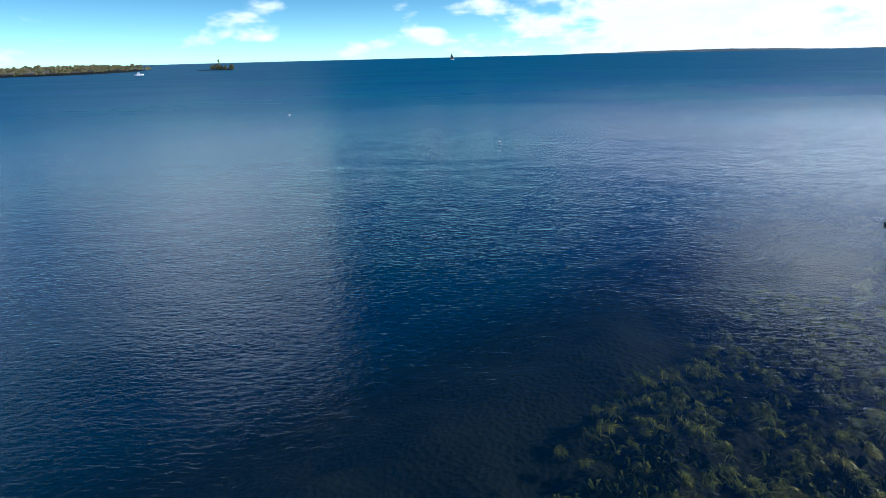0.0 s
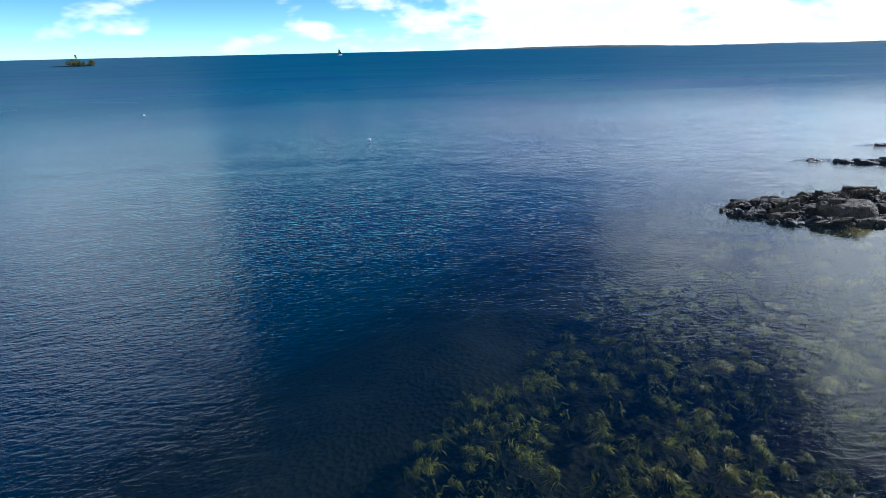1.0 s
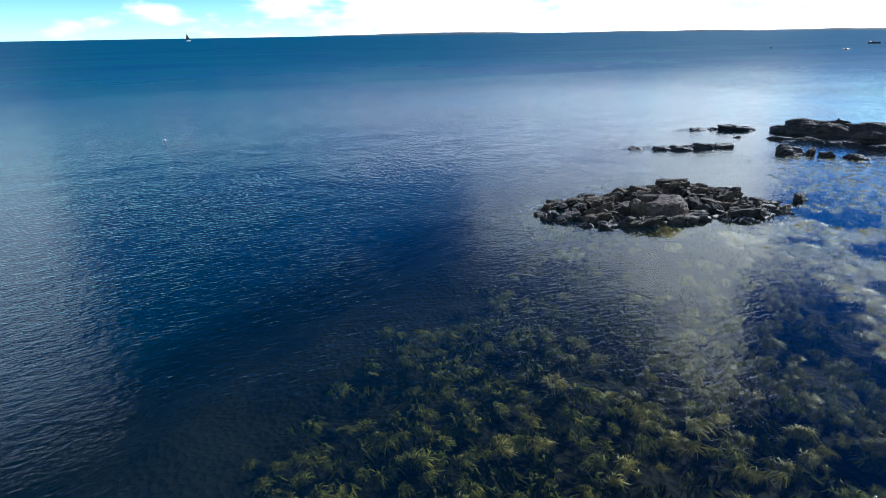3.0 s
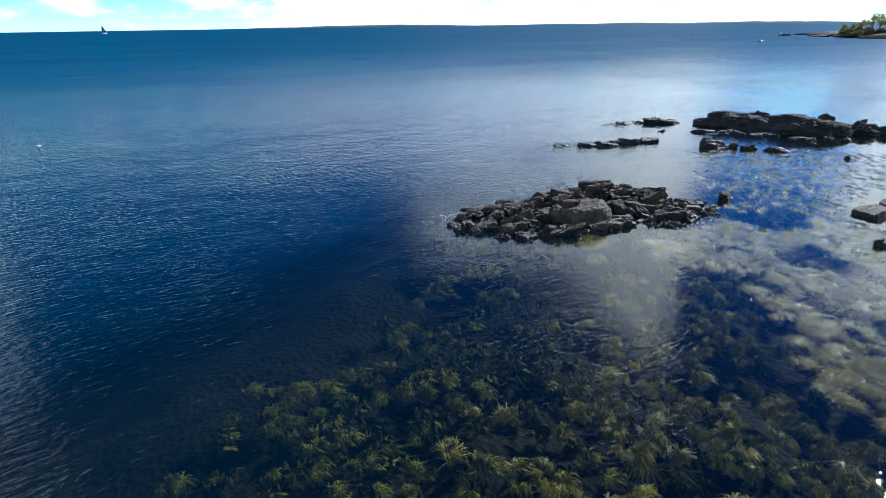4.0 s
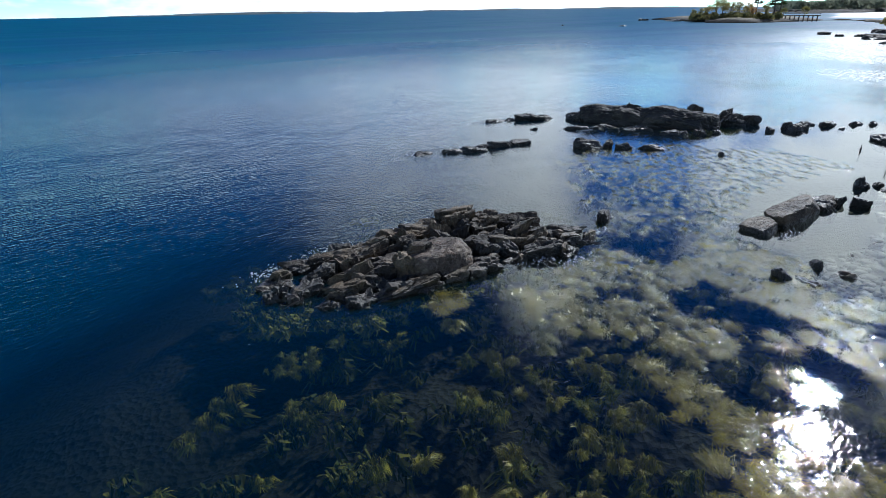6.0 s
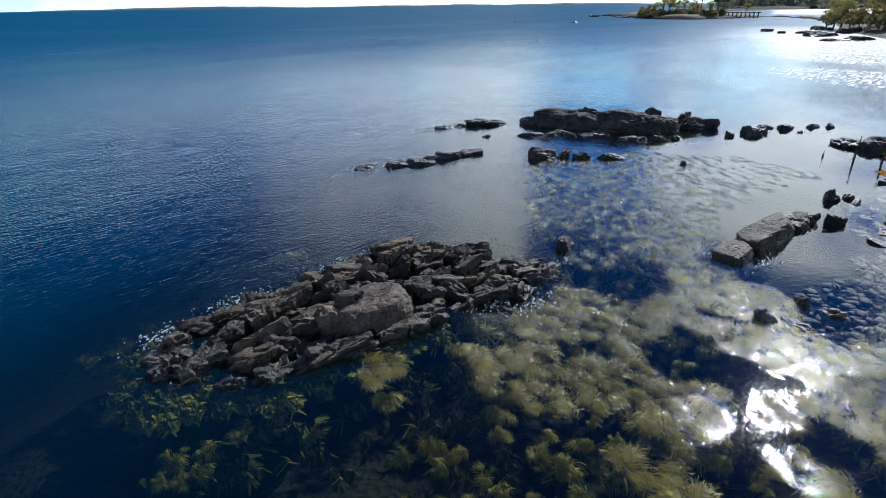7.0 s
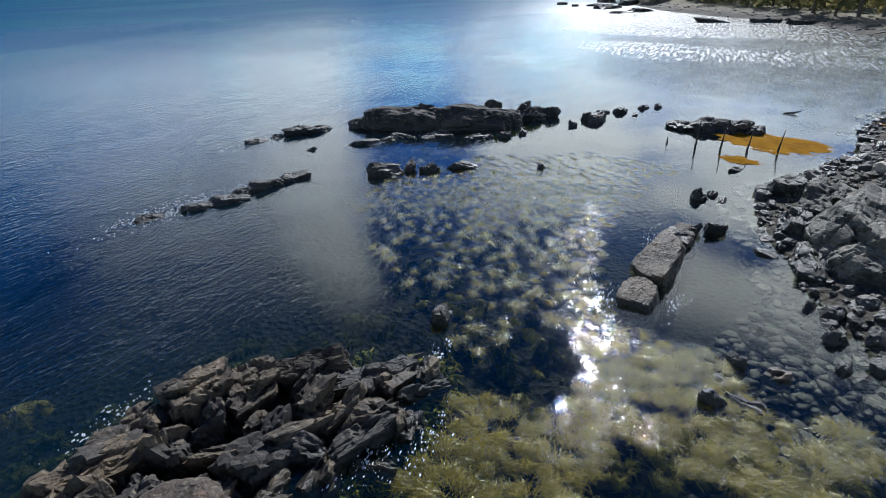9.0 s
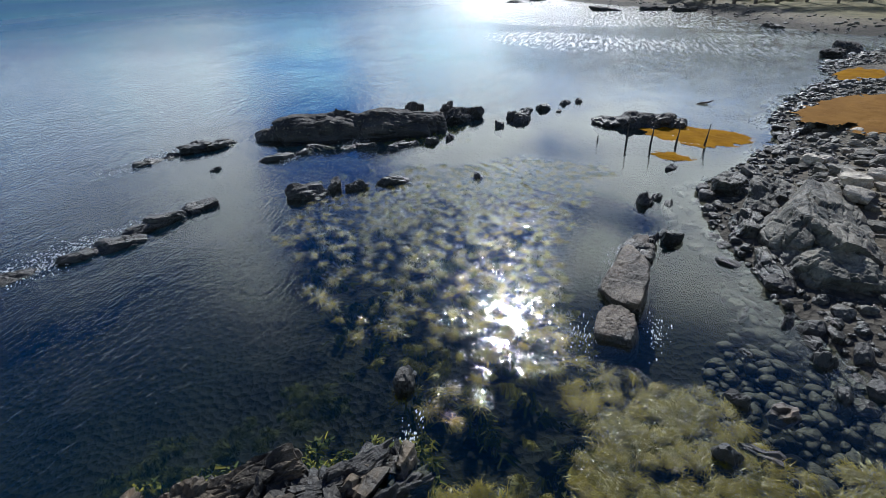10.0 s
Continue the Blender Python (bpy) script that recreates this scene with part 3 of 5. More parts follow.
dens = fbm2(cx, cy, 0.55, 3, 21) - 0.27 + 0.36 * np.clip(s / 3.2, 0, 1) - 0.1 + 0.02 * (cx > 32.5) - 0.2 * ((cy > 15) & (cx < 12)) - 0.20 * np.exp(-((cx - 19.5) / 4.0) ** 2 - ((cy - 17.0) / 2.5) ** 2) + 0.26 * np.exp(-((cx - 28.2) / 2.6) ** 2 - ((cy - 16.0) / 2.2) ** 2) + 0.15 * (cx > 30) * (cy < 13.5)
good = (s > 0) & ((dens > 0.0) | (gen.random(26000) < 0.03)) & (signed(cx, cy, MAIN) < -0.05)
spots, arr = [], np.zeros((0, 2))
for x, y in zip(cx[good], cy[good]):
    if len(spots) and np.min((arr[:, 0] - x) ** 2 + (arr[:, 1] - y) ** 2) < (0.15 if x < 22 else 0.22 if x < 33 else 0.30):
        continue
    spots.append((x, y))
    arr = np.array(spots)
    if len(spots) >= 1700:
        break

# where rockweed lies on the surface: a dense mat by the ledge, and single mops over the pool
MAT = [(23.4, 18.9), (25.5, 18.9), (28.0, 18.0), (29.3, 17.9), (31.5, 16.6), (32.6, 15.2), (32.2, 13.4), (31.2, 12.2), (29.0, 10.5), (26.0, 8.5), (22.5, 9.5), (23.2, 11.5), (25.4, 13.6), (25.6, 15.5), (24.0, 17.3)]
POOL = [(28.6, 17.6), (31.3, 18.2), (32.5, 19.0), (34.5, 22.5), (37.0, 25.0), (41.0, 25.5), (44.0, 23.5), (46.8, 19.5), (46.0, 15.6), (42.0, 16.4), (38.8, 16.7), (36.5, 16.7), (34.5, 16.3), (33.2, 15.2), (32.2, 14.2), (30.5, 15.2)]


def surface_mops():
    g = np.random.default_rng(31)
    out_ = np.zeros((0, 4))
    x, y = g.uniform(22, 47, 14000), g.uniform(8.5, 26, 14000)
    in_mat, in_pool = signed(x, y, MAT), signed(x, y, POOL)
    holes, ragged = fbm2(x, y, 0.42, 3, 91), fbm2(x, y, 0.7, 3, 17)
    for i in range(14000):
        mat_, pool_ = in_mat[i] > 0.9 * ragged[i] - 0.2, in_pool[i] > 0.8 * ragged[i]
        if mat_ and holes[i] + 0.7 * math.exp(-((x[i] - 30.0) / 2.0) ** 2 - ((y[i] - 16.3) / 1.6) ** 2) > -0.06 + 0.4 * math.exp(-((x[i] - 26.3) / 0.9) ** 2 - ((y[i] - 17.0) / 0.8) ** 2):
            r_, gap_ = g.uniform(0.16, 0.32), 0.27
        elif pool_ and holes[i] > 0.28 - 0.70 * np.clip((x[i] - 27 - 0.5 * np.maximum(y[i] - 18, 0)) / 7, 0, 1):
            near_ = np.clip((x[i] - 36) / 5, 0, 1)
            r_, gap_ = g.uniform(0.16, 0.38) * (1 - 0.25 * near_), 0.46 - 0.14 * near_
        else:
            continue
        if len(out_) and np.min((out_[:, 0] - x[i]) ** 2 + (out_[:, 1] - y[i]) ** 2) < gap_ ** 2:
            continue
        out_ = np.vstack([out_, (x[i], y[i], r_, 1.0 if mat_ else 0.0)])
    return out_


mops = surface_mops()

wx, wy, wf = sheet(axis(-14, 62, 0.24, -4900, 4900, 1.12), axis(0, 40, 0.24, -4900, 4900, 1.12))
# long low waves, dying out in the sheltered cove and with the grid's coarseness
near = np.clip(1 - np.maximum.reduce([-14 - wx, wx - 62, -wy, wy - 40, np.zeros_like(wx)]) / 30, 0, 1)
cove = 1 / (1 + np.exp(-np.clip((signed(wx, wy, SHELF) - 1.0) / 3.5, -30, 30)))
patch = np.clip(0.5 + 1.2 * fbm2(wx, wy, 0.16, 3, 51), 0, 1)
# the pool between the ledge, the reef and the shore lies calm; a ripple train runs in past the ledge's seaward end
CALM = [(22.0, 6.0), (20.5, 11.0), (23.5, 15.5), (25.8, 18.8), (30.2, 18.7), (32.4, 20.6), (35.5, 24.6), (40.5, 26.2), (46.5, 24.4), (51.0, 21.8), (58.0, 17.0), (60.0, 8.0), (44.0, 12.0), (38.0, 11.0), (33.0, 9.0), (27.0, 4.0)]
calm = np.clip(signed(wx, wy, CALM) / 1.8 + 0.5, 0, 1)
chop = 0.32 - (0.32 - 0.05 - 0.26 * patch) * np.clip(cove * 1.15 - 0.1, 0, 1)
chop = np.maximum(chop, 0.26 * np.exp(-((wx - 30.0) / 5.0) ** 2 - ((wy - 25.5) / 3.6) ** 2))
chop = chop * (1 - calm) + (0.030 + 0.045 * patch + 0.10 * np.clip((12.5 - wy) / 1.5, 0, 1) * (wx > 29)) * calm
chop = np.maximum(chop, 0.62 * np.clip((wx - 58) / 14, 0, 1))
wz = np.zeros_like(wx)
rng = np.random.default_rng(4)
for k in range(22):
    lam = rng.uniform(1.3, 5.0)
    q = radians(-96 + rng.normal(0, 24))
    wz += 0.0013 * lam ** 0.8 * np.sin(2 * math.pi / lam * (wx * math.cos(q) + wy * math.sin(q)) + rng.uniform(0, 6.3))
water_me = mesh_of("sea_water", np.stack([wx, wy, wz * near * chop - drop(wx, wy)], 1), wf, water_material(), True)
at = water_me.attributes.new("depth", "FLOAT", "POINT")
at.data.foreach_set("value", np.clip(-ground_z(wx, wy, False) - drop(wx, wy), 0, 14).astype(np.float32))
at = water_me.attributes.new("chop", "FLOAT", "POINT")
at.data.foreach_set("value", chop.astype(np.float32))
off = np.hypot(np.maximum.reduce([5 - wx, wx - 45, np.zeros_like(wx)]), np.maximum.reduce([5 - wy, wy - 25, np.zeros_like(wx)]))
at = water_me.attributes.new("far", "FLOAT", "POINT")
at.data.foreach_set("value", (1 - np.exp(-(off / 95) ** 1.2)).astype(np.float32))
# between bearings 42 and 150 less of that flat blue, so more sky reflects
bearing = np.degrees(np.arctan2(wx - 15, wy - 8))
blue_share = 1 - 0.42 * np.clip((bearing - 42) / 14, 0, 1) * np.clip((150 - bearing) / 20, 0, 1)
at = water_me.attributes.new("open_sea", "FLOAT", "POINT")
at.data.foreach_set("value", ((1 - np.exp(-(off / 95) ** 1.2)) * blue_share).astype(np.float32))
# the inner bay, where a light breeze comes in by bands
bay = np.clip((wx - 70) / 14, 0, 1) * np.clip((210 - wx) / 60, 0, 1) * np.clip((0.34 * (wx - 19) + 14 - wy) / 14, 0, 1)
bay = np.maximum(bay, (wx > 380) & (wx < 760) & (wy - 12 < 0.262 * (wx - 19)))
bands = 0.72 + 0.6 * fbm2(wx * 1.0 - wy * 0.12, wy * 0.28 + wx * 0.02, 0.075, 3, 61) + 0.35 * np.clip((wx - 95) / 30, 0, 1)
at = water_me.attributes.new("breeze", "FLOAT", "POINT")
at.data.foreach_set("value", (bay * np.clip(bands * 2.2 - 0.15, 0.3, 1)).astype(np.float32))
# where the weed reaches the surface in the shallows
lumps = np.zeros_like(wx)
hold = np.random.default_rng(12)
for x, y, r_, m_ in mops:
    k = np.where((np.abs(wx - x) < 1.2) & (np.abs(wy - y) < 1.2))[0]
    lumps[k] = np.maximum(lumps[k], hold.uniform(0.5, 1.0) * (0.15 + 0.7 * min(1.0, max(0.0, (x - 25.5) / 3.5)) if m_ else 1.0) * np.exp(-((wx[k] - x) ** 2 + (wy[k] - y) ** 2) / (0.62 * r_) ** 2))
at = water_me.attributes.new("crinkle", "FLOAT", "POINT")
at.data.foreach_set("value", lumps.astype(np.float32))
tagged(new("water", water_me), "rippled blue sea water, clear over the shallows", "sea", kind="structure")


# ---- rocks ----
def block(parent, name, centre, size, heading=0.0, seed=0, sub=4, mat=None, tilt=(0, 0), **kw):
    """One rock block whose foot is sunk below centre's z."""
    p, f = rock_shape(size, seed, sub, **kw)
    p = turned(p, heading, *tilt)
    me = mesh_of(name, p, f, mat or ROCK)
    ob = new(name, me)
    ob.location = centre
    if parent:
        ob.parent = parent
        ob.location = Vector(centre) - parent.location
    return ob


def outcrop(name, at_xyz, label, group=""):
    ob = new(name)
    ob.location = at_xyz
    ob.empty_display_size = 0.3
    return tagged(ob, label, "rock", group)


PEAKS = [(24.7, 20.5, 0.30, 1.2), (27.4, 22.1, 0.26, 1.3), (26.0, 22.3, 0.18, 0.9), (28.3, 20.6, 0.18, 1.0), (24.2, 22.5, 0.25, 0.9), (22.6, 22.9, 0.1, 0.8)]


def main_top(x, y):
    d = float(signed(np.array([x]), np.array([y]), MAIN)[0])
    h = 0.16 + 0.38 * min(1.0, max(0.0, d) / 0.9)
    return h + sum(k * math.exp(-((x - px) ** 2 + (y - py) ** 2) / (r * r)) for px, py, k, r in PEAKS)


main = outcrop("rock_outcrop", (25.2, 20.9, -0.8), "long dark fractured rock ledge rising out of the shallow water")
rnd = random.Random(11)
STRIKE = -21.0
# the tan boulder, the tall rear blocks and the long slabs that stand out
for c, s, hd, sd, mt, tl in (
        ((24.85, 20.35, 0.10), (2.1, 1.55, 1.5), -14, 3, ROCK_TAN, (8, -10)),
        ((27.2, 22.2, 0.12), (1.3, 1.1, 1.65), -30, 5, ROCK, (8, 4)),
        ((26.3, 22.5, 0.05), (1.2, 1.0, 1.4), 10, 6, ROCK, (-6, 10)),
        ((28.0, 21.6, 0.0), (1.3, 0.8, 1.5), -28, 8, ROCK, (10, -4)),
        ((28.9, 20.9, 0.02), (1.9, 0.55, 1.2), -42, 10, ROCK, (14, 4)),
        ((29.2, 19.7, -0.05), (2.4, 0.5, 0.8), -38, 12, ROCK_DARK, (10, 3)),
        ((28.0, 19.8, -0.05), (2.6, 0.6, 1.1), -26, 14, ROCK, (12, 2)),
        ((27.9, 19.0, 0.0), (2.0, 0.6, 0.8), -22, 16, ROCK_DARK, (10, 0)),
        ((25.2, 22.4, 0.1), (1.9, 1.0, 1.3), -14, 18, ROCK, (6, 6)),
        ((23.6, 22.7, 0.0), (2.1, 1.0, 1.1), -16, 20, ROCK, (6, -6)),
        ((22.3, 22.9, -0.05), (2.0, 1.0, 0.9), -10, 22, ROCK, (4, -5)),
        ((23.4, 19.95, -0.05), (2.4, 0.55, 0.75), -14, 24, ROCK, (12, -4)),
        ((22.4, 20.9, -0.05), (2.0, 0.8, 0.9), -18, 26, ROCK, (8, -4))):
    block(main, "ledge_block", c, s, hd, sd, 5, mt, tl, split=0.22 if mt is ROCK_TAN else 0.9, boxy=0.86 if mt is ROCK_TAN else 0.75, chips=12 if mt is ROCK_TAN else 7, bound=1.0 if mt is ROCK_TAN else 9.0)
cells, tries = [], 0
while len(cells) < 64 and tries < 4000:
    tries += 1
    x, y = rnd.uniform(20, 30.5), rnd.uniform(18.2, 23.6)
    if float(signed(np.array([x]), np.array([y]), MAIN)[0]) < 0.12:
        continue
    if any(((x - a) * 0.93 - (y - b) * 0.36) ** 2 / 1.0 + ((x - a) * 0.36 + (y - b) * 0.93) ** 2 / 0.28 < 0.55 for a, b in cells):
        continue
    cells.append((x, y))
for i, (x, y) in enumerate(cells):
    top = main_top(x, y) * rnd.uniform(0.62, 1.14)
    hgt = top + 0.75
    block(main, "ledge_block", (x, y, top - hgt / 2), (rnd.uniform(0.7, 1.4), rnd.uniform(0.5, 0.95), hgt), STRIKE + rnd.gauss(0, 24), 100 + i, 4,
          ROCK if rnd.random() < 0.6 else ROCK_DARK, (rnd.uniform(-7, 10), rnd.uniform(-8, 8)))

reef = outcrop("rock_reef", (49.0, 27.0, -0.9), "long low dark rock reef with two rounded humps off the shore")
for i, (x, y, L, W, H, top, hd, smooth_) in enumerate((
        (47.9, 29.2, 5.2, 2.3, 2.1, 0.98, -70, 1), (49.3, 25.7, 5.2, 2.5, 2.2, 1.06, -68, 1), (48.7, 27.5, 3.2, 2.2, 2.0, 0.92, -64, 1), (46.9, 31.2, 1.9, 1.3, 1.4, 0.56, -60, 1), (48.8, 28.6, 1.7, 1.1, 2.0, 1.20, -66, 0),
        (50.7, 25.4, 1.1, 0.9, 2.0, 1.22, -40, 0), (50.2, 24.2, 1.8, 1.6, 1.9, 0.96, -50, 0), (51.9, 23.4, 1.7, 1.3, 1.6, 0.72, -30, 0), (52.9, 22.7, 1.5, 1.1, 1.4, 0.58, -30, 0), (52.2, 24.0, 0.9, 0.8, 1.5, 0.86, 10, 0),
        (46.5, 26.6, 1.9, 0.7, 0.8, 0.15, -62, 0), (47.2, 24.6, 1.7, 0.8, 0.8, 0.18, -70, 0), (47.9, 23.5, 1.0, 0.6, 0.8, 0.28, -30, 0), (46.0, 28.3, 1.4, 0.6, 0.7, 0.12, -75, 0), (48.8, 22.9, 0.9, 0.5, 0.7, 0.2, 20, 0))):
    block(reef, "reef_block", (x, y, top - H / 2), (L, W, H), hd + 4 * math.sin(i * 2.1), 300 + i, 5, ROCK_DARK, (4, 2), wear=0.07, chips=14, boxy=0.92, split=0.36 if smooth_ else 0.7, bound=1.0 if smooth_ else 9.0, cut=0.12 if smooth_ else -0.10)

slab = outcrop("slab_rock", (36.6, 14.8, -0.6), "long brown rock slab split by a crack in calm water")
block(slab, "slab_block", (34.86, 15.27, -0.24), (1.55, 1.12, 1.1), -10, 401, 5, ROCK_SLAB, (3, -5), split=0.16, boxy=0.92, chips=10)
block(slab, "slab_block", (36.95, 15.0, -0.16), (2.95, 1.38, 1.5), -10, 405, 5, ROCK_SLAB, (4, -4), split=0.22, boxy=0.92, chips=10)
block(slab, "slab_block", (38.7, 14.62, -0.20), (1.3, 0.95, 1.2), -26, 409, 4, ROCK_SLAB, (4, 2), split=0.5)
block(slab, "slab_block", (39.35, 14.35, -0.05), (0.6, 0.55, 0.8), -10, 413, 4, ROCK_DARK)

LOOSE = [  # x, y, length, width, height, top, heading
    (31.9, 19.45, 0.75, 0.6, 0.9, 0.42, 20), (40.4, 26.0, 2.0, 0.95, 1.0, 0.48, -52), (41.7, 24.7, 1.0, 0.8, 0.9, 0.42, -30), (41.35, 25.4, 0.8, 0.6, 0.9, 0.5, 10),
    (42.6, 23.45, 1.7, 0.6, 0.7, 0.28, -55), (44.1, 29.4, 1.7, 0.8, 0.8, 0.28, -50), (45.2, 28.7, 0.9, 0.5, 0.6, 0.2, -20),
    (33.3, 31.2, 0.9, 0.6, 0.6, 0.22, -20), (34.9, 30.2, 1.6, 0.6, 0.7, 0.24, -24), (35.6, 29.8, 1.2, 0.7, 0.7, 0.3, -30), (36.7, 29.9, 1.5, 0.6, 0.7, 0.30, -18),
    (37.6, 29.6, 1.4, 0.7, 0.8, 0.38, -20), (38.5, 29.25, 1.1, 0.6, 0.8, 0.36, -26), (42.3, 34.5, 1.4, 0.5, 0.6, 0.18, -20), (43.2, 34.1, 0.9, 0.5, 0.6, 0.22, -20),
    (44.4, 33.7, 1.5, 0.9, 0.9, 0.45, -28), (45.2, 33.0, 1.3, 0.8, 0.9, 0.38, -30), (42.2, 31.2, 0.7, 0.4, 0.5, 0.14, 0), (43.9, 20.5, 0.5, 0.45, 0.6, 0.24, 30), (51.3, 20.9, 0.8, 0.6, 0.8, 0.28, 0),
    (53.0, 20.5, 0.9, 0.8, 0.9, 0.5, 15), (52.5, 20.0, 0.9, 0.7, 0.8, 0.42, 60), (53.6, 20.0, 0.9, 0.8, 0.9, 0.46, -15), (55.6, 19.1, 1.3, 0.9, 0.8, 0.4, -30), (54.9, 19.9, 0.8, 0.4, 0.5, 0.18, -60),
    (57.0, 18.0, 1.0, 0.6, 0.7, 0.28, -30), (57.7, 17.3, 0.9, 0.6, 0.7, 0.26, -10), (55.0, 18.2, 0.6, 0.4, 0.5, 0.16, 0),
    (39.95, 13.65, 1.05, 0.75, 0.8, 0.38, -12), (42.65, 14.3, 0.75, 0.65, 0.9, 0.46, 30), (43.15, 13.85, 0.6, 0.5, 0.7, 0.28, -20), (42.5, 13.5, 0.8, 0.5, 0.6, 0.2, 0),
    (31.55, 13.5, 0.62, 0.45, 0.8, 0.28, 70), (33.0, 13.05, 0.66, 0.36, 0.7, 0.24, 60), (34.7, 11.15, 0.85, 0.62, 0.8, 0.34, 40), (33.6, 11.1, 0.85, 0.55, 0.7, 0.24, -10),
    (36.3, 12.3, 0.75, 0.3, 0.4, 0.1, -25), (46.6, 13.0, 1.2, 0.45, 0.4, 0.14, -40), (36.0, 11.5, 0.9, 0.5, 0.5, 0.2, -30), (35.4, 11.1, 0.8, 0.6, 0.6, 0.22, 10)]
for i, (x, y, L, W, H, top, hd) in enumerate(LOOSE):
    top *= 0.85
    L, W = (1.3 * L, 1.1 * W) if y > 28 else (0.92 * L, 0.88 * W)
    ob = block(None, "boulder", (x, y, top - H / 2), (L, W, H), hd, 500 + i, 4, ROCK_DARK, (6, 4), split=0.5, boxy=0.86, chips=11, cut=-0.10)
    tagged(ob, "dark wet angular rock standing in the water", "rock", "rocks in the cove")
for i, (x, y, L, W, H, top, hd) in enumerate(((31.75, 12.9, 0.8, 0.35, 0.4, 0.08, 70), (32.9, 12.25, 0.75, 0.4, 0.4, 0.1, -50), (34.6, 12.6, 0.4, 0.25, 0.3, 0.06, 20))):
    ob = block(None, "boulder", (x, y, top - H / 2), (L, W, H), hd, 570 + i, 3, ROCK_TAN)
    tagged(ob, "tan flat stone awash in the shallows", "rock", "rocks in the cove")
spot = block(None, "boulder", (25.3, 19.35, 0.02), (0.3, 0.25, 0.4), 0, 580, 3, ROCK_PALE)
tagged(spot, "small white stone beside the rock ledge", "rock")
offrock = outcrop("tide_rock", (53.5, 14.0, -0.5), "low dark rock by the orange weed")
for i, (x, y, L, W, H, top) in enumerate(((53.0, 15.4, 1.8, 1.4, 1.2, 0.42), (53.1, 14.3, 2.2, 1.7, 1.4, 0.66), (53.2, 13.2, 2.0, 1.5, 1.3, 0.56), (53.0, 12.3, 1.5, 1.0, 1.0, 0.40))):
    block(offrock, "rock_block", (x, y, top - H / 2), (L, W, H), -70 + 12 * i, 600 + i, 4, ROCK_DARK, (4, 3), split=0.8, boxy=0.84, cut=-0.08, chips=11)

ledge = outcrop("shore_ledge", (39.8, 10.0, -0.5), "big cracked grey rock ledge at the water's edge")
for i, (c, s, hd, tl) in enumerate((((40.5, 9.8, 0.10), (6.3, 3.2, 2.7), -8, (9, 3)), ((38.0, 9.9, 0.05), (2.0, 2.7, 2.3), 6, (6, -3)), ((42.9, 10.2, 0.1), (2.8, 2.6, 1.6), -8, (8, -4)),
                                    ((38.6, 11.25, -0.1), (2.4, 0.9, 1.0), 4, (10, 2)), ((36.1, 10.45, -0.25), (1.8, 1.2, 0.9), 0, (4, 2)), ((41.0, 11.4, -0.05), (1.9, 1.0, 1.2), -6, (10, 0)),
                                    ((44.3, 11.2, 0.0), (2.0, 1.5, 1.2), -20, (6, 4)), ((35.2, 9.9, -0.2), (1.5, 1.0, 0.8), 30, (4, 0)))):
    block(ledge, "ledge_block", c, s, hd, 640 + i * 3, 6 if i == 0 else 5, ROCK_SHORE, tl, split=0.3 if i < 2 else 0.8, wear=0.06, boxy=0.88 if i < 2 else 0.75, chips=10)


# ---- seaweed ----
def frond_mesh(name, seed, count, radius, height, mat, width=0.012, segs=4):
    """A mop of rockweed: thin forked ribbons that rise from one hold, arch over and hang down all round."""
    r = random.Random(seed)
    vs, fs = [], []
    drift, pull = r.uniform(0, 6.3), 0.25 * radius
    bunches = [(r.uniform(0, 6.283), r.uniform(0.35, 1.1), r.uniform(0.5, 1.08), r.gauss(0, 0.26 * radius), r.gauss(0, 0.26 * radius)) for _ in range(11)]
    for _ in range(count):
        q, far_, tall_, bx, by = r.choice(bunches)
        q += r.gauss(0, 0.38)
        reach_ = radius * far_ * (0.35 + 0.65 * r.random() ** 0.7)
        top_ = height * tall_ * r.uniform(0.78, 1.0) * (1.0 - 0.3 * (reach_ / radius) ** 2)
        bx, by = bx + r.gauss(0, 0.05 * radius), by + r.gauss(0, 0.05 * radius)
        w = width * r.uniform(0.6, 1.4)
        bend = r.uniform(-1.0, 1.0)
        o = len(vs)
        for k in range(segs + 1):
            t = k / segs
            out_ = reach_ * t ** 1.1
            qq = q + bend * t
            z = top_ * (1 - (1 - min(1.0, t * 1.7)) ** 2) - 0.55 * height * max(0.0, t - 0.55) ** 1.5 * 2
            x = bx + math.cos(qq) * out_ + pull * t * t * math.cos(drift) + r.gauss(0, 0.012)
            y = by + math.sin(qq) * out_ + pull * t * t * math.sin(drift) + r.gauss(0, 0.012)
            wk = w * (0.6 + 0.9 * t if t < 0.9 else 0.5)
            px, py = -math.sin(qq) * wk, math.cos(qq) * wk
            vs += [(x - px, y - py, z - 0.4 * wk), (x + px, y + py, z + 0.4 * wk)]
        fs += [(o + 2 * k, o + 2 * k + 1, o + 2 * k + 3, o + 2 * k + 2) for k in range(segs)]
    return mesh_of(name, vs, fs, mat)


def joined(name, shapes, places, mat, smooth_shade=False):
    """One mesh of many copies: shapes [(verts, faces)], places [(shape, x, y, z, turn, scale xyz)]."""
    V, F, o = [], [], 0
    for k, x, y, z, q, sc in places:
        v, f = shapes[k]
        c, s = math.cos(q), math.sin(q)
        v = v * np.array(sc)
        V.append(np.stack([v[:, 0] * c - v[:, 1] * s + x, v[:, 0] * s + v[:, 1] * c + y, v[:, 2] + z], 1))
        F.append(f + o)
        o += len(v)
    return mesh_of(name, np.concatenate(V), np.concatenate(F), mat, smooth_shade)


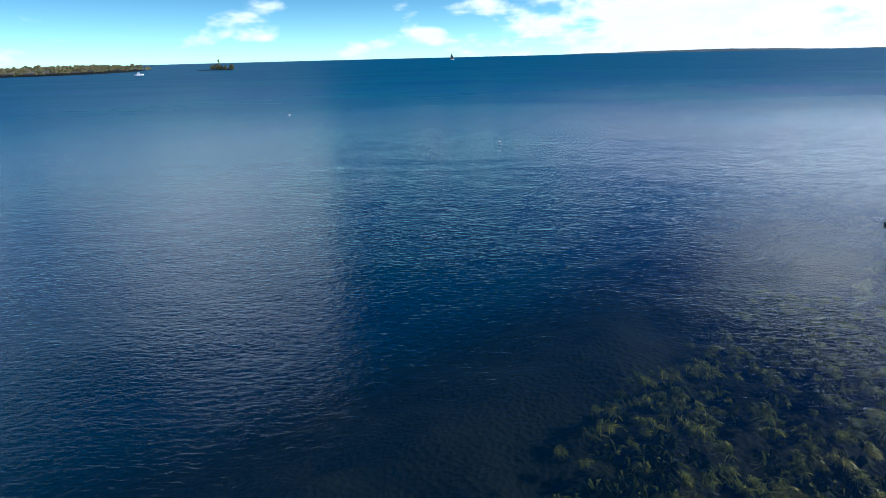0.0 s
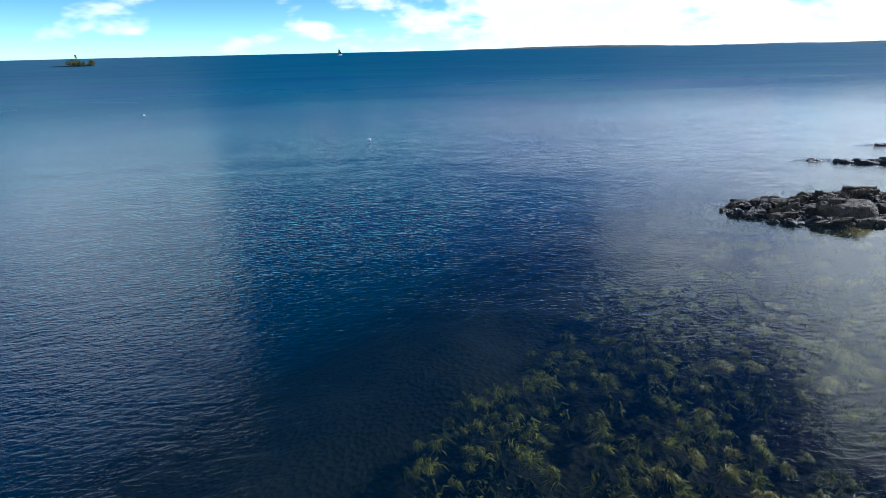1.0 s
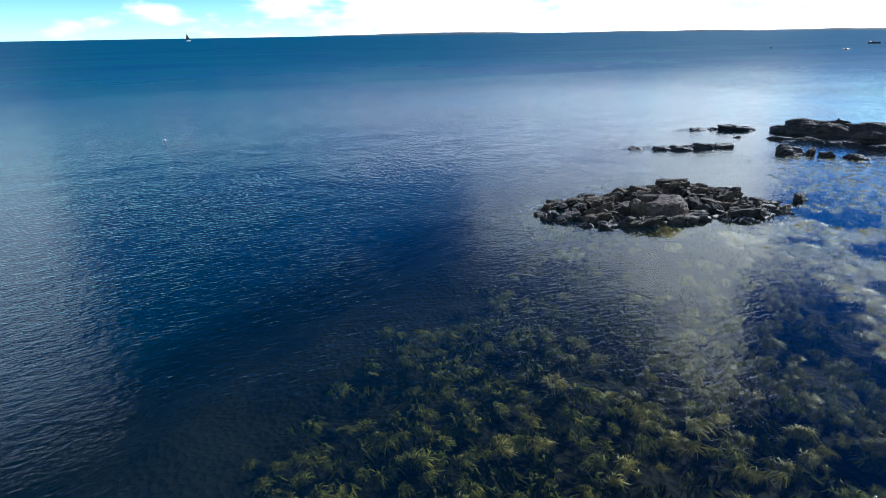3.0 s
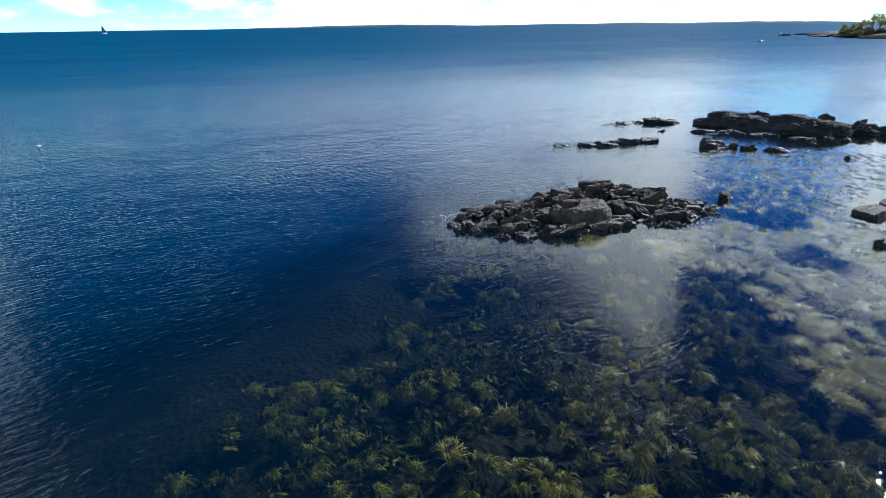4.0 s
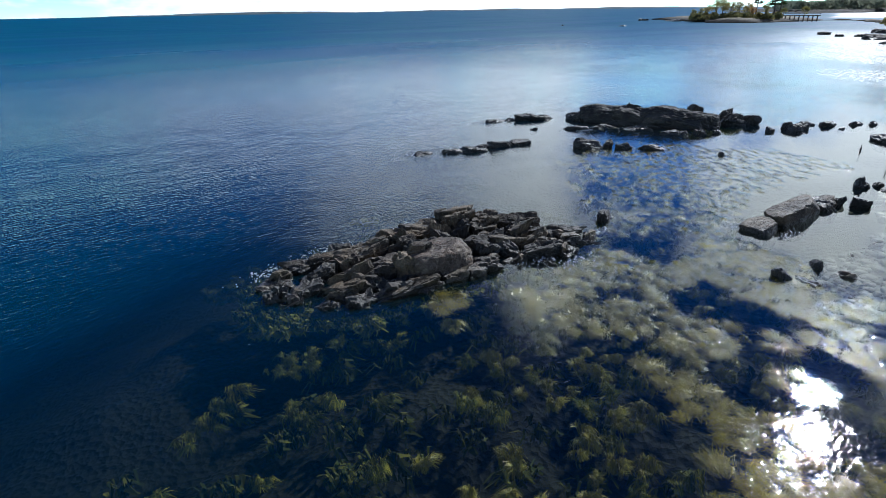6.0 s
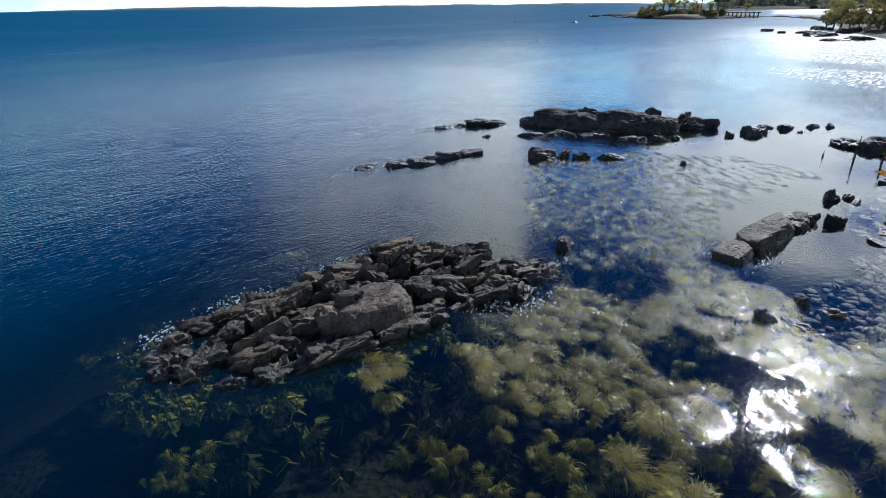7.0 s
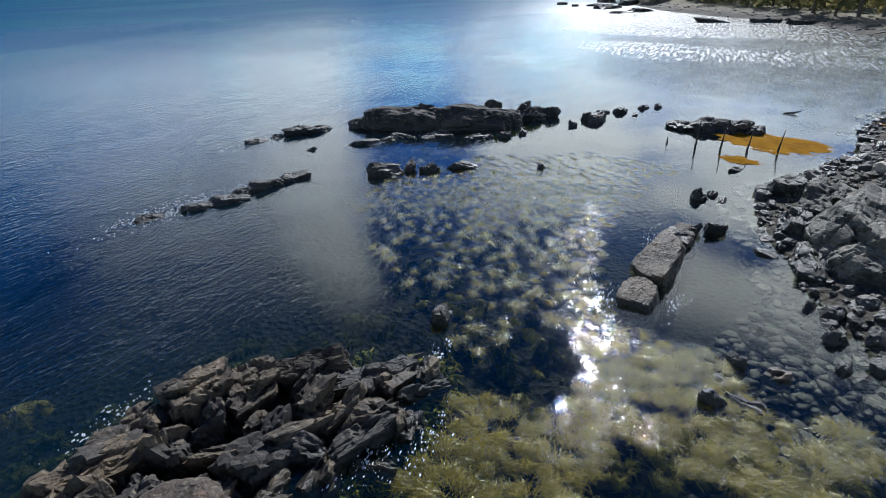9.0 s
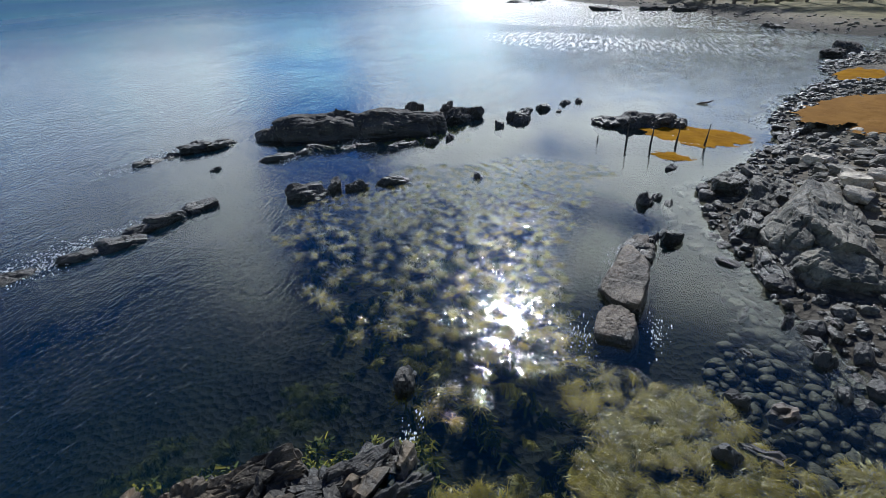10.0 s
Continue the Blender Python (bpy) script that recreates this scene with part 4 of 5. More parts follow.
def data_of(me):
    v = np.empty(len(me.vertices) * 3, np.float32)
    me.vertices.foreach_get("co", v)
    k = len(me.polygons[0].vertices)
    f = np.empty(len(me.polygons) * k, np.int32)
    me.polygons.foreach_get("vertices", f)
    return v.reshape(-1, 3).astype(float), f.reshape(-1, k)


tufts = [frond_mesh("seaweed_clump", 40 + i, 300, 0.50, 0.50, WEED, 0.0064, 3) for i in range(8)]
tufts_dark = [frond_mesh("seaweed_clump", 50 + i, 300, 0.50, 0.50, WEED_DIMMED, 0.0064, 3) for i in range(8)]
tufts_deep = [data_of(frond_mesh("seaweed_bed", 60 + i, 150, 0.50, 0.52, WEED_DIMMED, 0.008, 3)) for i in range(6)]
rnd = random.Random(5)
spots.sort(key=lambda p: (p[0] - 26.0) ** 2 + (p[1] - 15.0) ** 2)
rest_places, pale_places = [], []
lie = fbm2(np.array([p[0] for p in spots]), np.array([p[1] for p in spots]), 0.3, 3, 44)
for i, (x, y) in enumerate(spots):
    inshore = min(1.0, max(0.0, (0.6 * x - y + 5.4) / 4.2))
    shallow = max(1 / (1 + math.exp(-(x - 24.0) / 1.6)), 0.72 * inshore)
    top = -0.40 + 0.36 * shallow - 0.24 * rnd.random() * (1 - 0.5 * shallow) + (1 - shallow) * (0.30 * rnd.random() ** 4 + 0.22 * lie[i]) + 0.08 * inshore
    sc = rnd.uniform(0.42, 0.98) * (0.6 if x > 33 else 0.85)
    if i < 294:
        # the dimmed copy goes where the water is deeper
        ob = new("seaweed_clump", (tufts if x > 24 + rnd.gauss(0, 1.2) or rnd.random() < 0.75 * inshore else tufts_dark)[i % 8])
        ob.matrix_world = pose(x, y, top - 0.50 * sc, rnd.uniform(-24, 24), rnd.uniform(-24, 24), rnd.uniform(0, 360)) @ Matrix.Diagonal((sc * rnd.uniform(0.8, 1.3), sc, sc, 1))
        tagged(ob, "olive and yellow rockweed clump swaying just under water", "seaweed", "rockweed clumps")
    else:
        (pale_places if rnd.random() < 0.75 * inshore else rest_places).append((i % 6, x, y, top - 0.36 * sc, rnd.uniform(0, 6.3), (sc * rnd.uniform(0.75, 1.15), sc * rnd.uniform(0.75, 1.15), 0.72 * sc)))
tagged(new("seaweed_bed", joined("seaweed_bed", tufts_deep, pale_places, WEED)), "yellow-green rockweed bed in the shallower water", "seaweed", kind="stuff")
tagged(new("seaweed_bed", joined("seaweed_bed", tufts_deep, rest_places, WEED_DIMMED)), "green and brown rockweed bed, its colour dimmed as by deeper water", "seaweed", kind="stuff")
for x, y, s in ((25.75, 25.6, 0.8), (26.1, 25.35, 0.6), (25.5, 25.9, 0.55), (20.6, 23.9, 0.6), (20.1, 22.2, 0.7), (19.8, 21.4, 0.6)):
    ob = new("seaweed_clump", tufts[rnd.randrange(8)])
    ob.matrix_world = pose(x, y, (-0.06 if x > 25 else -0.30) - 0.5 * s, 0, 0, rnd.uniform(0, 360)) @ Matrix.Diagonal((s, s, s, 1))
    tagged(ob, "yellow-green rockweed clump beside the rock ledge", "seaweed", "rockweed clumps")
# a fringe of shallow weed along the seaward foot of the ledge
fringe = []
for i in range(100):
    k = rnd.uniform(0, 1)
    x, y = 20.0 + 11.8 * k + rnd.gauss(0, 0.4), (23.9 - 0.2 * k if k < 0.6 else 23.8 - 8.0 * (k - 0.6)) + 0.9 * rnd.random() ** 1.5 + rnd.gauss(0, 0.2)
    if float(signed(np.array([x]), np.array([y]), MAIN)[0]) < -0.1:
        sc = rnd.uniform(0.45, 0.85)
        fringe.append((i % 6, x, y, -0.72 + 0.32 * rnd.random(), rnd.uniform(0, 6.3), (sc, sc, 0.7 * sc)))
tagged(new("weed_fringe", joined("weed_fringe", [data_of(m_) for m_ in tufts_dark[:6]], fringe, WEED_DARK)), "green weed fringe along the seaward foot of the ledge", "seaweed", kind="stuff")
# the tips that reach the surface lie flat on it as a speckled canopy
def canopy():
    """Ribbons in fanned bunches, lying on the surface and combed by the drift, their wet faces tilted every way."""
    g = np.random.default_rng(77)
    V = []
    lay = fbm2(mops[:, 0], mops[:, 1], 0.35, 2, 15) * 2.2 - 0.9
    for (x, y, r_, m_), comb in zip(mops, lay):
        k = int(g.uniform(190, 330) if m_ else g.uniform(70, 130))
        fans = g.uniform(0, 6.283, 7) if not m_ else comb + g.normal(0, 1.0) + g.normal(0, 0.55, 7)
        q = fans[g.integers(0, 7, k)] + g.normal(0, 0.28, k)
        L = r_ * g.uniform(0.45, 1.25, k)
        bend = g.normal(0, 0.3, k)
        spread = 0.34 * r_ if m_ else 0.16 * r_
        sx, sy = x + g.normal(0, spread, k), y + g.normal(0, spread, k)
        w = g.uniform(0.0016, 0.0040, k)
        lift = g.uniform(-0.10, 0.008, k) + g.uniform(-0.04, 0.010)
        pts = []
        for t in (0.0, 0.5, 1.0):
            qq = q + bend * t
            d = L * t
            pts.append((sx + np.cos(qq) * d, sy + np.sin(qq) * d, lift - 0.10 * (t - 0.45) ** 2 + 0.008 * np.sin(11 * t + q * 5),
                        -np.sin(qq) * w, np.cos(qq) * w, w * np.sin(q * 7 + 6 * t) * 0.55))
        for a_, b_ in zip(pts, pts[1:]):
            V.append(np.stack([np.stack([a_[0] - a_[3], a_[1] - a_[4], a_[2] - a_[5]], 1), np.stack([a_[0] + a_[3], a_[1] + a_[4], a_[2] + a_[5]], 1),
                               np.stack([b_[0] + b_[3], b_[1] + b_[4], b_[2] + b_[5]], 1), np.stack([b_[0] - b_[3], b_[1] - b_[4], b_[2] - b_[5]], 1)], 1).reshape(-1, 3))
    V = np.concatenate(V)
    return mesh_of("floating_weed", V, np.arange(len(V)).reshape(-1, 4), CANOPY)


tagged(new("floating_weed", canopy()), "glistening yellow-green rockweed tips lying on the surface", "seaweed", kind="stuff")
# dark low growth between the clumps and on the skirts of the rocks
skirt = [data_of(frond_mesh("weed_turf", 80 + i, 46, 0.36, 0.22, WEED_DIMMED, 0.022, 2)) for i in range(5)]
turf = []
for _ in range(1500):
    x, y = rnd.uniform(-5, 40), rnd.uniform(-1, 25.5)
    if inside(np.array([x]), np.array([y]), WEED_BED)[0]:
        turf.append((x, y))
tz = ground_z(np.array([p[0] for p in turf]), np.array([p[1] for p in turf]))
places = [(i % 5, x, y, max(z, -1.1 + 0.3 * rnd.random()) , rnd.uniform(0, 6.3), (1.2, 1.2, 1.5)) for i, ((x, y), z) in enumerate(zip(turf, tz))]
tagged(new("bottom_weed", joined("bottom_weed", skirt, places, WEED_DARK)), "low dark weed on the sea bed between the clumps", "seaweed", kind="stuff")
places = []
n = len(MAIN)
for i in range(420):
    k = rnd.randrange(n)
    t = rnd.random()
    x = MAIN[k][0] + (MAIN[(k + 1) % n][0] - MAIN[k][0]) * t + rnd.gauss(0, 0.28)
    y = MAIN[k][1] + (MAIN[(k + 1) % n][1] - MAIN[k][1]) * t + rnd.gauss(0, 0.28)
    places.append((i % 5, x, y, -0.50 + 0.2 * rnd.random(), rnd.uniform(0, 6.3), (0.9, 0.9, 0.9)))
for cx, cy, cr, cn in ((20.2, 21.6, 0.7, 30), (49.0, 24.4, 1.3, 60), (50.3, 23.0, 0.9, 40)):
    for i in range(cn):
        places.append((i % 5, cx + rnd.gauss(0, cr * 0.6), cy + rnd.gauss(0, cr * 0.6), -0.45 + 0.2 * rnd.random(), rnd.uniform(0, 6.3), (1, 1, 1.2)))
tagged(new("weed_turf", joined("weed_turf", skirt, places, WEED_DIMMED)), "low olive weed on the skirts of the rocks", "seaweed", kind="stuff")


def weed_mat(centre, rx, ry, heading, mat, label, seed, blades=700, rise=0.06, base=0.0):
    """A floating or stranded mat of fine weed: a ragged low mound with blades."""
    r = random.Random(seed)
    vs, fs = [], []
    c, s = math.cos(radians(heading)), math.sin(radians(heading))
    steps = np.linspace(-1, 1, 46)
    gxx, gyy = np.meshgrid(steps, steps)
    gxx, gyy = gxx.ravel(), gyy.ravel()
    edge = np.hypot(gxx, gyy) + 0.30 * fbm2(gxx + seed, gyy, 2.4, 4, seed)
    z = base + rise * np.clip(1 - edge, -1.2, 1) + 0.02 * fbm2(gxx * rx, gyy * ry, 4.0, 3, seed + 3)
    keep = edge < 1.0
    ids = -np.ones(len(gxx), int)
    ids[keep] = np.arange(keep.sum())
    for i in np.where(keep)[0]:
        u, v = gxx[i] * rx, gyy[i] * ry
        vs.append((centre[0] + u * c - v * s, centre[1] + u * s + v * c, centre[2] + z[i]))
    for j in range(45):
        for i in range(45):
            q = (j * 46 + i, j * 46 + i + 1, (j + 1) * 46 + i + 1, (j + 1) * 46 + i)
            if all(ids[k] >= 0 for k in q):
                fs.append(tuple(ids[k] for k in q))
    good = np.where(keep)[0]
    for _ in range(blades // 2):
        i = good[r.randrange(len(good))]
        u, v = gxx[i] * rx + r.gauss(0, 0.05), gyy[i] * ry + r.gauss(0, 0.05)
        x, y, zz = centre[0] + u * c - v * s, centre[1] + u * s + v * c, centre[2] + z[i]
        q, L = r.uniform(0, 6.3), r.uniform(0.08, 0.2)
        dx, dy = math.cos(q), math.sin(q)
        o = len(vs)
        w = 0.018
        vs += [(x - dy * w, y + dx * w, zz), (x + dy * w, y - dx * w, zz), (x + dx * L + dy * w, y + dy * L - dx * w, zz + 0.01), (x + dx * L - dy * w, y + dy * L + dx * w, zz + 0.01)]
        fs.append((o, o + 1, o + 2, o + 3))
    return tagged(new("weed_mat", mesh_of("weed_mat", vs, fs, mat, True)), label, "seaweed", kind="stuff")


weed_mat((51.7, 11.6, 0.0), 2.6, 1.75, 60, WEED_ORANGE, "bright orange weed mat floating by the old stakes", 3)
weed_mat((48.1, 12.9, 0.0), 0.85, 0.6, 60, WEED_ORANGE, "small orange weed mat floating near the shore", 4, 200)
weed_mat((68.3, -2.2, 0.1), 4.2, 2.2, -35, WEED_ORANGE, "orange weed stranded along the far spit", 5, 1500, 0.2, 0.25)
weed_mat((54.8, 3.0, 0.35), 5.0, 2.8, -40, STRAW, "dry straw-coloured wrack above the tide line", 6, 2200, 0.14, 0.45)

# ---- stones of the shore and the shallows ----
stones_shape = [rock_shape((1.0, rnd.uniform(0.6, 0.9), rnd.uniform(0.45, 0.75)), 700 + i, 3, wear=0.05, split=0.35, chips=9, boxy=0.84, cut=-0.06) for i in range(12)]
shore_sets = {}
for mt, nm in ((ROCK_SHORE, "grey"), (ROCK_DARK, "dark"), (ROCK_PALE, "pale")):
    shore_sets[nm] = [mesh_of("boulder", p, f, mt) for p, f in stones_shape]
small_shape = [rock_shape((1.0, 0.8, 0.6), 740 + i, 2, wear=0.07) for i in range(8)]
pebble_shape = [rock_shape((1.0, 0.75, 0.5), 760 + i, 2, wear=0.03, boxy=1.0, chips=3, split=0.1) for i in range(6)]
cand = np.random.default_rng(9)
bx, by = cand.uniform(31, 86, 26000), cand.uniform(-10, 14, 26000)
sd = signed(bx, by, NEAR_SHORE)
jit = fbm2(bx, by, 0.5, 3, 31)
ok = (sd > -0.9 + 0.9 * jit) & (sd < 5.2 + 1.5 * jit)
bx, by, sd, jit = bx[ok], by[ok], sd[ok], jit[ok]
bz = ground_z(bx, by)
LEDGE = [(37.3, 8.9), (37.4, 11.2), (41.5, 11.7), (43.6, 11.2), (43.6, 9.0), (42.5, 8.5), (38.4, 8.5)]
STRAWBED = (53.8, 2.9)
small_places = []
used, held = 0, np.zeros((0, 3))
on_ledge = inside(bx, by, LEDGE)
for i in range(len(bx)):
    x, y = bx[i], by[i]
    if on_ledge[i]:
        continue
    if ((x - STRAWBED[0]) / 4.2) ** 2 + ((y - STRAWBED[1]) / 3.2) ** 2 < 0.7 or ((x - 68.5) / 4) ** 2 + ((y + 1.9) / 2.5) ** 2 < 0.6:
        continue
    size = 0.18 + 0.62 * cand.random() ** 2.6
    if sd[i] > 3.0 and x < 54:
        size *= 1.35
    if len(held) and np.any((held[:, 0] - x) ** 2 + (held[:, 1] - y) ** 2 < (0.36 * (size + held[:, 2])) ** 2):
        continue
    held = np.vstack([held, (x, y, size)])
    pale = sd[i] > 2.2 + 0.8 * jit[i] and x < 56
    if used < 266 and x < 56 and size > 0.32:
        used += 1
        kind = "pale" if pale and cand.random() < 0.35 else ("dark" if sd[i] < 0.6 else "grey")
        ob = new("boulder", shore_sets[kind][used % 12])
        ob.matrix_world = pose(x, y, bz[i] + 0.10 * size, cand.uniform(-14, 14), cand.uniform(-14, 14), cand.uniform(0, 360)) @ Matrix.Diagonal((size, size, size, 1))
        tagged(ob, {"pale": "pale sunlit boulder on the upper shore", "dark": "dark wet boulder at the tide line", "grey": "grey angular boulder on the stony shore"}[kind],
               "boulder", "boulders along the shore")
    else:
        small_places.append((i % 8, x, y, bz[i] + 0.08 * size, cand.uniform(0, 6.3), (size, size, size)))
    if len(held) > 3000:
        break
for i in range(30):
    x, y = rnd.uniform(38.5, 46.5), rnd.uniform(5.6, 8.3)
    s = rnd.uniform(0.5, 1.15)
    ob = new("boulder", shore_sets["pale"][i % 12])
    z = float(ground_z(np.array([x]), np.array([y]))[0])
    ob.matrix_world = pose(x, y, z + 0.22 * s, rnd.uniform(-18, 18), rnd.uniform(-18, 18), rnd.uniform(0, 360)) @ Matrix.Diagonal((s, s, s, 1))
    tagged(ob, "big pale sunlit boulder on the upper shore", "boulder", "boulders along the shore")
tagged(new("shore_rubble", joined("shore_rubble", small_shape, small_places, ROCK_SHORE)), "grey angular stones heaped along the tide line", "stones", kind="stuff")
cob = []
for i in range(1900):
    x, y = rnd.uniform(29.5, 38.0), rnd.uniform(8.5, 15.5)
    if y > 13.6 - 0.55 * max(0.0, x - 34.0):
        continue
    if float(signed(np.array([x]), np.array([y]), NEAR_SHORE)[0]) > 0.2:
        continue
    s = 0.10 + 0.34 * rnd.random() ** 2
    cob.append((x, y, s))
cz = ground_z(np.array([c[0] for c in cob]), np.array([c[1] for c in cob]))
tagged(new("cobbles", joined("cobbles", pebble_shape, [(i % 6, x, y, min(z + 0.1 * s, -0.10 - 0.3 * s), rnd.uniform(0, 6.3), (s, s, s)) for i, ((x, y, s), z) in enumerate(zip(cob, cz))], ROCK_DIMMED, True)),
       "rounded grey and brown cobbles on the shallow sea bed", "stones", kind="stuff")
far_stone = []
for i in range(520):
    k = rnd.choice((0, 1, 2, 3, 4, 5, 6))
    a, b = FAR_SHORE[k], FAR_SHORE[k + 1]
    t = rnd.random()
    s = 0.2 + 0.5 * rnd.random() ** 3
    far_stone.append((a[0] + (b[0] - a[0]) * t + 1.0 + rnd.gauss(0, 2.6), a[1] + (b[1] - a[1]) * t - 1.5 + rnd.gauss(0, 2.6), s))
fz = ground_z(np.array([c[0] for c in far_stone]), np.array([c[1] for c in far_stone]))
tagged(new("beach_stones", joined("beach_stones", small_shape, [(i % 8, x, y, z + 0.1 * s, rnd.uniform(0, 6.3), (s, s, 0.7 * s)) for i, ((x, y, s), z) in enumerate(zip(far_stone, fz))], ROCK_SHORE)),
       "scattered stones along the far beach", "stones", kind="stuff")
for i, (x, y, L, W, top, hd) in enumerate(((142.0, 33.0, 7.0, 3.0, 0.5, -35), (148.0, 30.0, 8.0, 3.5, 0.7, -25), (156.0, 38.0, 9.0, 4.0, 0.9, -30), (166.0, 43.0, 6.0, 2.5, 0.7, -20),
                                          (163.0, 47.0, 3.0, 1.6, 0.5, 0), (170.0, 52.0, 4.5, 1.8, 0.6, -30), (172.0, 36.0, 10.0, 5.0, 1.6, -20), (123.0, 15.5, 7.0, 2.2, 0.6, -70),
                                          (124.5, 9.0, 5.5, 2.2, 0.7, -80), (123.0, 4.0, 5.0, 2.4, 0.8, -60), (101.0, -3.0, 4.0, 1.8, 0.6, 20), (210.0, 128.0, 8.0, 2.5, 0.4, 20),
                                          (185.0, 44.0, 8.0, 4.0, 1.2, -20), (300.0, 172.0, 16.0, 6.0, 0.9, 30), (82.0, -4.5, 3.4, 2.0, 0.8, 10), (78.5, -2.5, 3.0, 1.8, 0.8, -30), (286.0, 148.0, 14.0, 5.0, 0.8, 45))):
    ob = block(None, "shore_rock", (x, y, top - 0.35 * W - float(drop(x, y))), (L, W, 0.7 * W), hd, 820 + i, 4, ROCK_DARK, (3, 2))
    tagged(ob, "low dark rock ledge off the far shore", "rock", "far ledges")

# ---- foam where the swell breaks on the outer rocks ----
vs, fs = [], []
for x, y, r, cnt in ((33.4, 31.5, 0.9, 130), (34.4, 30.9, 0.8, 150), (35.4, 30.6, 0.7, 110), (36.8, 30.3, 0.5, 60), (41.6, 34.9, 0.8, 110), (42.6, 34.7, 0.7, 90), (43.6, 34.5, 0.5, 50), (23.0, 23.8, 0.6, 60),
                     (21.2, 23.6, 0.5, 60), (26.3, 23.6, 0.5, 40), (27.8, 18.7, 0.5, 70), (28.3, 18.0, 0.4, 40), (34.3, 16.0, 0.4, 40), (34.9, 14.4, 0.4, 40), (38.3, 15.2, 0.5, 60), (44.3, 28.8, 0.5, 50), (47.3, 27.0, 0.7, 60), (30.6, 18.9, 0.3, 30)):
    for _ in range(2 * cnt):
        px, py = x + rnd.gauss(0, r), y + rnd.gauss(0, r * 0.35)
        s, o, k = 0.004 + 0.012 * rnd.random() ** 2, len(vs), 6
        st = rnd.uniform(1.2, 3.5)
        q0 = rnd.uniform(0, 6.3)
        for j in range(k):
            q = q0 + 6.283 * j / k
            rr = s * rnd.uniform(0.6, 1.2)
            vs.append((px + rr * st * math.cos(q), py + rr * math.sin(q), 0.02))
        for j in range(k):
            vs.append((vs[o + j][0], vs[o + j][1], 0.0))
        fs += [(o, o + 1, o + 2, o + 3), (o, o + 3, o + 4, o + 5)] + [(o + j, o + k + j, o + k + (j + 1) % k, o + (j + 1) % k) for j in range(k)]
tagged(new("sea_foam", mesh_of("sea_foam", vs, fs, FOAM)), "white flecks of foam round the outer rocks", "foam", kind="stuff")

# ---- stakes, driftwood, buoys ----
for i, (x, y, h, lx, ly) in enumerate(((49.5, 14.75, 1.2, 0.10, -0.05), (49.6, 13.7, 1.2, 0.06, -0.10), (49.8, 12.6, 0.9, 0.12, -0.1), (49.9, 11.4, 1.0, 0.08, -0.13), (49.7, 16.0, 0.28, 0, 0))):
    st = new("stake")
    st.location = (x, y, -0.6)
    v, f = tube_np([(0, 0, 0), (lx * 0.5, ly * 0.5, 0.35 + h * 0.5), (lx, ly, 0.6 + h)], (0.03, 0.027, 0.02), 7)
    part("post", mesh_of("post", v, f, WOOD, True), st)
    v, f = tube_np([(lx * 0.2, ly * 0.2, 0.5), (lx * 0.35, ly * 0.35, 0.72), (lx * 0.6, ly * 0.6, 0.6 + 0.45 * h)], (0.035, 0.05, 0.03), 7)
    part("weed_sleeve", mesh_of("weed_sleeve", v, f, ROCK_DARK, True), st, "black weed sleeve round the foot")
    tagged(st, "thin dark leaning wooden stake standing in shallow water", "stake", "old stakes in the cove")
v, f = tube_np([(-0.7, 0, 0.05), (-0.2, 0.05, 0.1), (0.3, 0, 0.12), (0.8, -0.06, 0.3)], (0.05, 0.1, 0.09, 0.04), 7)
log = tagged(new("driftwood", mesh_of("driftwood", v, f, WOOD, True)), "dark driftwood branch lying in the shallows", "driftwood")
log.location = (58.5, 10.2, 0.0)
log.rotation_euler, log.scale = (0, 0, radians(-70)), (0.6, 0.6, 0.6)


def buoy(x, y, s, label, mat):
    b = new("buoy")
    b.location = (x, y, -drop(x, y))
    bm = bmesh.new()
    bmesh.ops.create_uvsphere(bm, u_segments=14, v_segments=9, radius=0.22 * s)
    bmesh.ops.scale(bm, vec=(1, 1, 0.85), verts=bm.verts)
    part("float", from_bm("float", bm, mat, True), b)
    v, f = tube_np([(0, 0, 0.1 * s), (0.02, 0, 0.42 * s)], (0.025 * s, 0.02 * s), 6)
    part("spindle", mesh_of("spindle", v, f, WOOD), b)
    return tagged(b, label, "buoy")


buoy(5.7, 49.0, 0.5, "white mooring buoy floating on open water", HULL)
buoy(-21.0, 77.0, 0.7, "small white lobster buoy on rippled water", HULL)
buoy(205.0, 152.0, 2.2, "dark channel buoy on calm water", WOOD)

# ---- boats ----
sb = new("sailboat")
sb.location, sb.rotation_euler = (9.0, 1150.0, -drop(9.0, 1150.0)), (0, radians(-9), radians(25))
bm = bmesh.new()
bmesh.ops.create_cube(bm, size=1, matrix=Matrix.Translation((0, 0, 0.7)) @ Matrix.Diagonal((9.5, 2.8, 1.6, 1)))
bmesh.ops.subdivide_edges(bm, edges=list(bm.edges), cuts=4, use_grid_fill=True)
for v in bm.verts:
    k = abs(v.co.x) / 4.75
    v.co.y *= max(0.05, 1 - k ** 2.5) * (0.75 + 0.2 * v.co.z)
    v.co.x *= 0.9 + 0.08 * v.co.z
part("hull", from_bm("hull", bm, HULL, True), sb)
part("cabin", from_bm("cabin", box((3.4, 1.6, 0.7), (-0.4, 0, 1.8), 0.15), TRIM), sb)
v, f = tube_np([(0.8, 0, 1.4), (0.8, 0, 14.5)], (0.12, 0.07), 6)
part("mast", mesh_of("mast", v, f, WOOD, True), sb)
v, f = tube_np([(0.8, 0, 2.6), (-4.0, 0, 2.5)], (0.08, 0.06), 6)
part("boom", mesh_of("boom", v, f, WOOD, True), sb)


